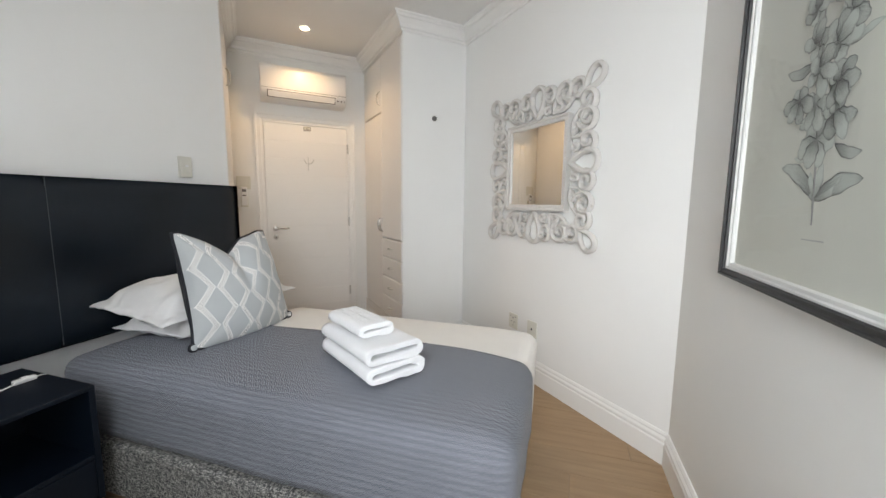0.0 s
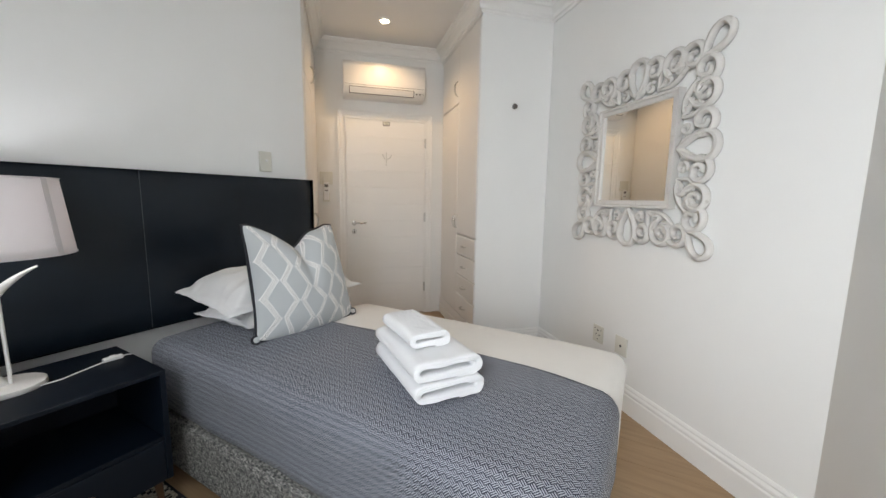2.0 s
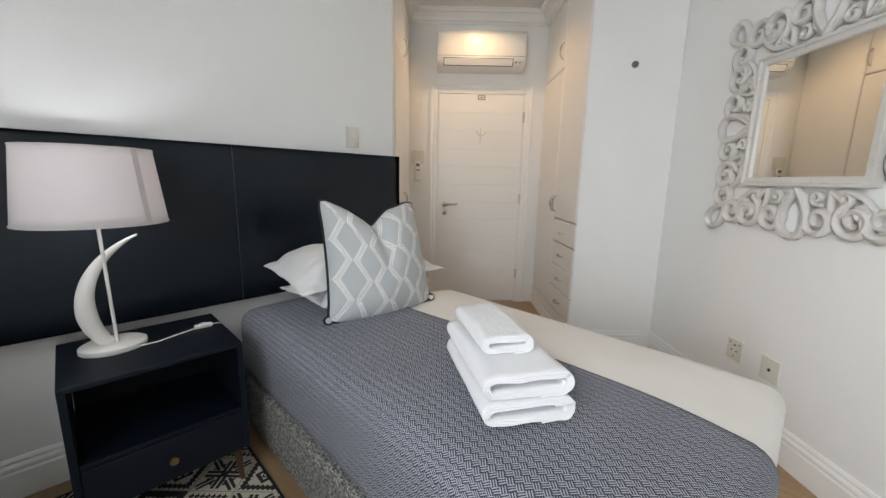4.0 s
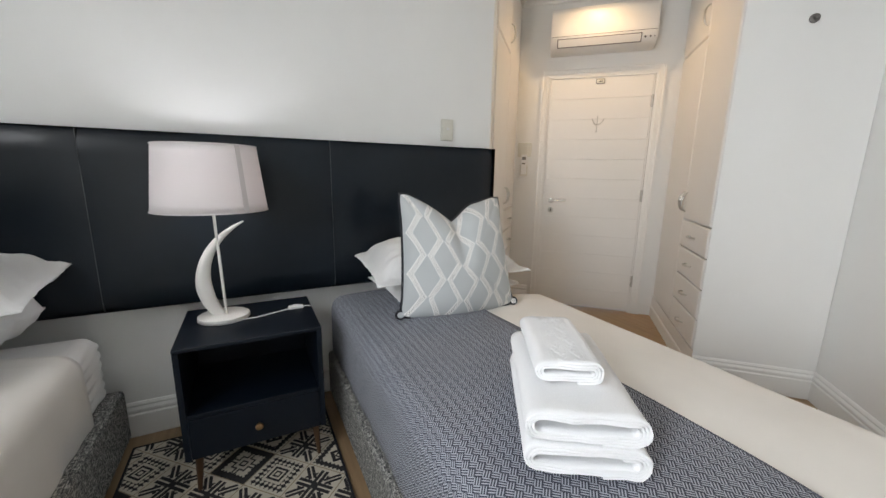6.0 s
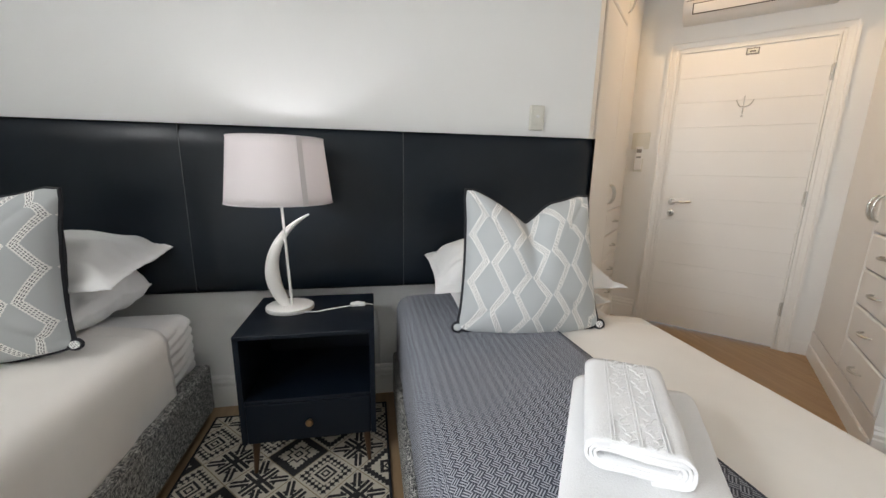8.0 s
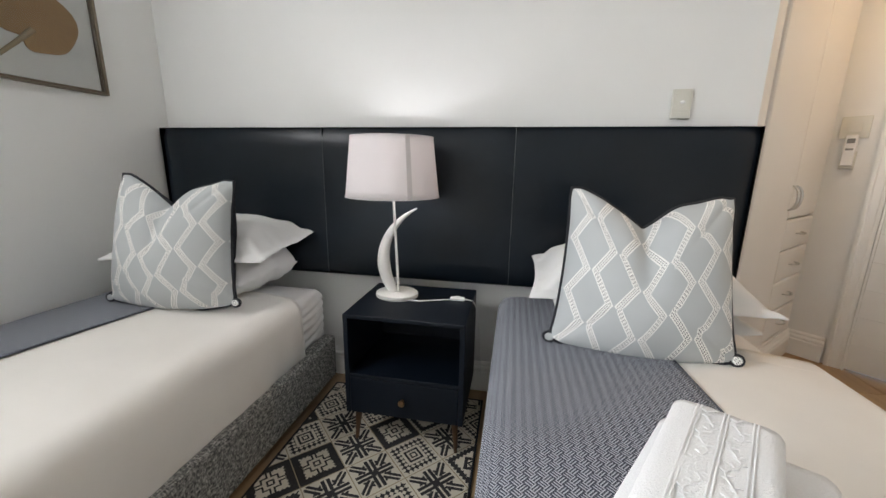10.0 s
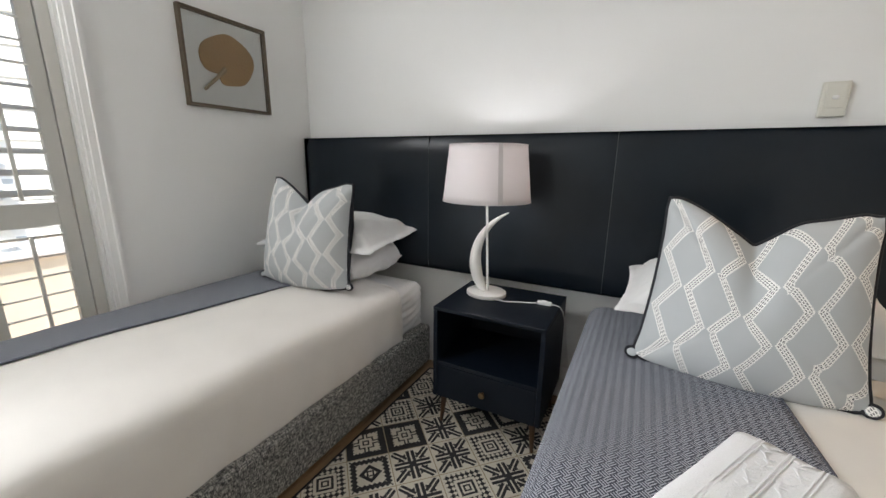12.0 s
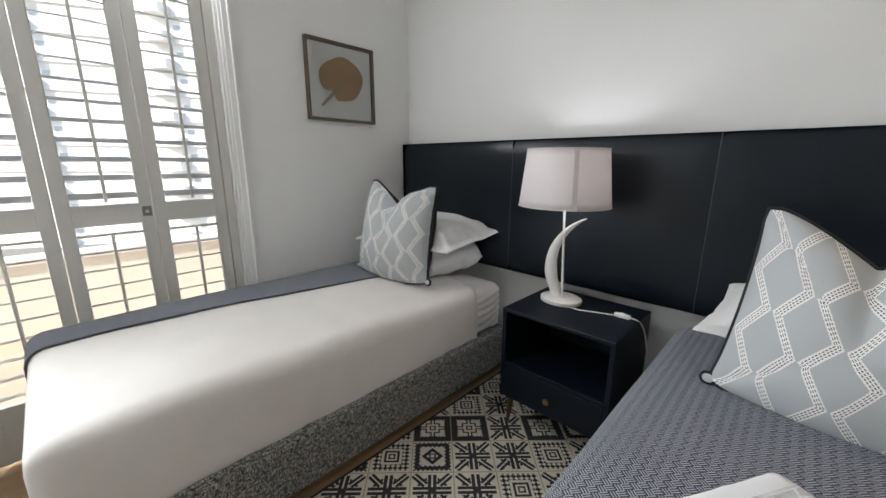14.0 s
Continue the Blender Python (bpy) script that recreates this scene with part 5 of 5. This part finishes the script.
def blade(parent, name, x, z, ang, length, wide, lift, curl=0.12, blunt=0.7):
    """A drawn leaf or petal on the sheet, with a wavy edge."""
    bm = bmesh.new()
    layer = bm.loops.layers.uv.new("UVMap")
    ca, sa = math.cos(ang), math.sin(ang)
    flat, rows_ = {}, []
    for i in range(13):
        f = i / 12
        hw = wide / 2 * math.sin(math.pi * min(1, 0.03 + f * 0.97)) ** blunt * (1 + 0.10 * math.sin(f * 17 + x * 90))
        bend = curl * length * math.sin(f * 2.4)
        r = []
        for q in (-1, -0.5, 0, 0.5, 1):
            px, pz = f * length, q * hw + bend
            v = bm.verts.new((x + px * ca - pz * sa, -0.0066 - lift - 0.0004 * (1 - q * q), z + px * sa + pz * ca))
            flat[v] = (f, q)
            r.append(v)
        rows_.append(r)
    for a, c in zip(rows_, rows_[1:]):
        for q in range(4):
            face = bm.faces.new((a[q], a[q + 1], c[q + 1], c[q]))
            for lp in face.loops:
                lp[layer].uv = flat[lp.vert]
    return part(name, bm, PENCIL, parent)


zb = -PH / 2
stem = tube([(-0.013, -0.0072, zb + 0.186), (-0.018, -0.0072, zb + 0.24), (-0.03, -0.0072, zb + 0.38), (-0.06, -0.0072, zb + 0.65), (-0.07, -0.0072, zb + 0.98)], [0.003, 0.004, 0.004, 0.0035, 0.002], 6, flat=((0, 1, 0), 0.2))
part("stem", stem, INKS[1], pic, "pencilled stem")
for x, z, a, L, wd, cu in ((-0.02, 0.245, 10, 0.150, 0.044, 0.12), (-0.02, 0.243, 32, 0.10, 0.030, -0.10), (-0.02, 0.250, 158, 0.165, 0.042, -0.16), (-0.02, 0.243, 78, 0.085, 0.034, 0.0), (-0.02, 0.24, 104, 0.07, 0.026, 0.1), (0.03, 0.36, -8, 0.085, 0.026, -0.2), (-0.04, 0.345, 175, 0.075, 0.020, 0.1), (-0.06, 0.56, 168, 0.13, 0.030, 0.2), (0.04, 0.555, 8, 0.085, 0.018, 0.1)):
    blade(pic, "leaf", x, zb + z, radians(a), L, wd, 0.0, cu)
FLOWERS = ((-0.030, 0.375, 0.072, -90), (-0.118, 0.478, 0.062, -100), (0.030, 0.425, 0.066, -30), (-0.052, 0.455, 0.062, -80), (-0.045, 0.535, 0.066, 0), (0.030, 0.490, 0.060, -45), (-0.070, 0.600, 0.052, 90), (0.012, 0.575, 0.062, 60), (0.040, 0.630, 0.062, 50), (-0.085, 0.680, 0.052, 100), (-0.020, 0.700, 0.055, 80), (-0.060, 0.765, 0.048, 95), (-0.100, 0.800, 0.042, 110), (-0.035, 0.835, 0.042, 70), (-0.075, 0.890, 0.036, 95), (-0.060, 0.945, 0.030, 88))
for q, (x, z, size, lean) in enumerate(FLOWERS):
    for p, da in enumerate((-150, 140, -75, 80, 28, -22)):
        far = 0.75 if p < 2 else 1.0
        blade(pic, "petal", x, zb + z, radians(lean + da + rng.uniform(-14, 14)), size * far * rng.uniform(0.85, 1.1), size * rng.uniform(0.52, 0.78), 0.0006 + 0.0006 * p + 0.0036 * (q % 3) / 3, rng.uniform(-0.15, 0.15), 0.5)
part("caption", box(-0.045, 0.035, -0.0068, -0.0062, zb + 0.150, zb + 0.153), INKS[0], pic, "faint pencilled caption line")
g = part("glass", sheet(-PW / 2 + 0.022, PW / 2 - 0.022, -PH / 2 + 0.022, PH / 2 - 0.022, -0.0255), PANE, pic, "clear picture glass")
g.visible_shadow = False


# ---- carved mirror ----
mir = thing("mirror", UVM @ pose(UM, 2.108, 1.533, 0, 0, -90), "square mirror in a white carved scrollwork frame", "mirror")
GH = 0.258
part("glass", box(-GH - 0.005, GH + 0.005, -0.026, -0.020, -GH - 0.005, GH + 0.005), MIRROR, mir, "silvered mirror glass")
part("backing", box(-GH - 0.03, GH + 0.03, -0.019, -0.002, -GH - 0.03, GH + 0.03), CARVED, mir)
picture_frame(mir, 2 * GH + 0.08, 2 * GH + 0.08, 0.042, 0.045, CARVED)


def coil(cx, cz, r, start, turns, sense, r_end=0.22):
    n = int(22 * turns)
    out = []
    for i in range(n + 1):
        f = i / n
        a = start + sense * 2 * math.pi * turns * f
        k = r * (1 - (1 - r_end) * f)
        out.append((cx + k * math.cos(a), cz + k * math.sin(a)))
    return out


def drop(cx, cz, ang, length, wide):
    """Teardrop loop, its point at (cx, cz), swelling along ang."""
    out = []
    for i in range(30):
        a = 2 * math.pi * i / 30
        px = length * (1 - math.cos(a)) / 2
        pz = wide / 2 * math.sin(a) * math.sin(a / 2) ** 1.1 * 1.25
        out.append((cx + px * math.cos(ang) - pz * math.sin(ang), cz + px * math.sin(ang) + pz * math.cos(ang)))
    return out


def carve(pts, thick, closed=False, taper=True):
    n = len(pts)
    thick *= 1.04
    radii = [thick * (1.0 if closed or not taper else (0.62 + 0.38 * math.sin(math.pi * min(1, 0.15 + 0.85 * i / n)))) for i in range(n)]
    bm = tube([(x, -0.021, z) for x, z in pts], radii, 8, flat=((0, 1, 0), 1.25), closed=closed)
    part("scroll", bm, CARVED, mir, smooth=True)


H0 = GH + 0.056
for k in range(4):
    ang = k * math.pi / 2
    ca, sa = math.cos(ang), math.sin(ang)

    def turn_pts(pts, flip=1):
        return [((flip * x) * ca - z * sa, (flip * x) * sa + z * ca) for x, z in pts]

    # each side is drawn as the top one, then turned
    carve(turn_pts(drop(0, H0 - 0.005, math.pi / 2, 0.205, 0.135)), 0.0165, True)
    for f in (1, -1):
        carve(turn_pts(coil(0.115, H0 + 0.120, 0.066, radians(200), 1.35, -1), f), 0.0165)
        carve(turn_pts([(p[0], p[1]) for p in bezier((0.02, H0 + 0.012, 0), (0.06, H0 + 0.03, 0), (0.05, H0 + 0.06, 0), (0.052, H0 + 0.098, 0), 10)], f), 0.0135)
        carve(turn_pts(coil(0.095, H0 + 0.030, 0.030, radians(60), 1.2, 1), f), 0.0115)
        carve(turn_pts(drop(0.150, H0 + 0.005, radians(62), 0.10, 0.055), f), 0.011, True)
        carve(turn_pts(coil(0.250, H0 + 0.112, 0.076, radians(250), 1.45, -1), f), 0.0165)
        carve(turn_pts(coil(0.205, H0 + 0.030, 0.028, radians(120), 1.2, -1), f), 0.0115)
        carve(turn_pts([(p[0], p[1]) for p in bezier((0.17, H0 + 0.005, 0), (0.22, H0 + 0.0, 0), (0.27, H0 + 0.015, 0), (0.315, H0 + 0.075, 0), 12)], f), 0.013)
        carve(turn_pts(coil(0.348, H0 + 0.108, 0.072, radians(215), 1.40, -1), f), 0.0165)
    # corner
    carve(turn_pts(drop(H0 + 0.088, H0 + 0.088, math.pi / 4, 0.155, 0.100)), 0.0155, True)
    for f in (1, -1):
        pts = coil(H0 + 0.075, H0 - 0.035, 0.040, radians(110), 1.25, -1)
        carve(turn_pts(pts if f > 0 else [(q, p) for p, q in pts]), 0.012)

# ---- outside ----
ground = structure("ground", prism([(-400, -600), (400, -600), (400, 200), (-400, 200)], -9.4, -9.0), GROUND, "grey ground far below the balcony", "ground")
structure("balcony_floor", box(-2.3, 2.3, -2.3, YS - 0.361, -0.25, -0.02), TERRA, "terracotta tiled balcony floor", "balcony floor")
par = thing("balcony_wall", pose(0, -2.36, 0), "low cream rendered balcony wall", "balcony wall")
part("wall", box(-2.3, 2.3, -0.06, 0.06, -0.25, 0.52, 0.004), PARAPET, par)
part("coping", box(-2.34, 2.34, -0.09, 0.09, 0.5205, 0.57, 0.006), FACADE, par)
apt = thing("apartment_building", pose(-10.0, -58, -9.0, 0, 0, -26), "pale apartment block with stacked balconies", "building")
part("wall", box(-36, 36, -8, 0, 0, 36), FACADE, apt)
part("roof", box(-36.3, 36.3, -8.3, 0.3, 36.002, 36.5), FACADE, apt)
first = None
for fl in range(12):
    z = fl * 3.0
    part("ledge", box(-36, 36, 0.002, 0.25, z - 0.12, z + 0.12), FACADE, apt)
    for col in range(15):
        x = -31 + col * 4.4
        if first is None:
            frame_me = mesh("window", box(-0.85, 0.85, 0.002, 0.06, 0.95, 2.05), TRIM)
            pane_me = mesh("pane", box(-0.76, 0.76, 0.0605, 0.07, 1.03, 1.97), WINGL)
            slab_me = mesh("balcony", turned([(1.3, -0.1), (1.3, 0.1)], 16, centre=(2.2, 0.1, 0), sx=1.0, sy=1.1), FACADE)
            rail_me = mesh("railing", turned([(1.28, 0.102), (1.28, 1.0), (1.2, 1.0), (1.2, 0.15)], 16, centre=(2.2, 0.1, 0), sx=1.0, sy=1.1), FACADE)
            first = True
        wn = new("window", frame_me)
        wn.parent, wn.matrix_basis = apt, pose(x, 0, z)
        pn = new("pane", pane_me)
        pn.parent = wn
        if col % 3 == 0:
            sl = new("balcony", slab_me)
            sl.parent, sl.matrix_basis = apt, pose(x, 0, z)
            rl = new("railing", rail_me)
            rl.parent = sl


def tree(x, y, h, seed):
    t = thing("tree", pose(x, y, -9.0), "leafy green street tree", "tree", "street trees")
    r = random.Random(seed)
    part("trunk", tube([(0, 0, 0), (0.1, 0, h * 0.3), (0.0, 0.1, h * 0.6)], [0.22, 0.16, 0.08], 8), BARK, t)
    for k in range(5):
        a = k * 1.26
        part("limb", tube([(0.05, 0, h * (0.35 + 0.05 * k)), (math.cos(a) * h * 0.14, math.sin(a) * h * 0.14, h * 0.62), (math.cos(a) * h * 0.24, math.sin(a) * h * 0.24, h * 0.78)], [0.09, 0.06, 0.03], 6), BARK, t)
    bm = bmesh.new()
    for k in range(700):
        a, e = r.uniform(0, 6.28), r.uniform(-0.9, 1.4)
        d = h * 0.3 * r.uniform(0.35, 1.0) * (1 + 0.25 * math.sin(3 * a + seed))
        c = Vector((math.cos(a) * math.cos(e) * d, math.sin(a) * math.cos(e) * d, h * 0.72 + math.sin(e) * d * 0.8))
        m = Matrix.Translation(c) @ Euler((r.uniform(0, 6), r.uniform(0, 6), r.uniform(0, 6))).to_matrix().to_4x4()
        s = r.uniform(0.15, 0.3)
        bm.faces.new([bm.verts.new(m @ Vector(p)) for p in ((-s, 0, 0), (0, -s * 0.5, 0.04), (s, 0, 0), (0, s * 0.5, 0.04))])
    part("crown", bm, LEAF, t, "crown of small green leaves")


tree(6.0, -17.0, 8.4, 1)
tree(10.5, -19.0, 9.0, 2)

# ---- floor planks ----
plank_w, plank_l = 0.19, 1.9
floor_ob = bpy.data.objects["floor"]
whole = mesh("plank", box(0, plank_l - 0.0015, 0, plank_w - 0.0015, -0.0115, 0.0, 0.0012, seg=1), OAK)


def reach(y):
    """How far the floor runs along x at y."""
    xs = []
    for (ax, ay), (bx, by) in zip(OUTER, OUTER[1:] + OUTER[:1]):
        if (ay - y) * (by - y) < 0:
            xs.append(ax + (bx - ax) * (y - ay) / (by - ay))
    return (min(xs) + 0.08, max(xs) - 0.08) if len(xs) > 1 else None


row, y = 0, YS - 0.18
while y < 5.2:
    ends = reach(y + plank_w / 2)
    if ends:
        x = ends[0] - (row * 0.61) % plank_l
        while x < ends[1]:
            a, c = max(x, ends[0]), min(x + plank_l, ends[1])
            if c - a > plank_l - 0.001:
                o = new("plank", whole)
            elif c - a > 0.02:
                o = new("plank", mesh("plank", box(0, c - a - 0.0015, 0, plank_w - 0.0015, -0.0115, 0.0, 0.0012, seg=1), OAK))
            else:
                x += plank_l
                continue
            o.parent, o.matrix_basis = floor_ob, pose(a, y, 0)
            x += plank_l
    y += plank_w
    row += 1
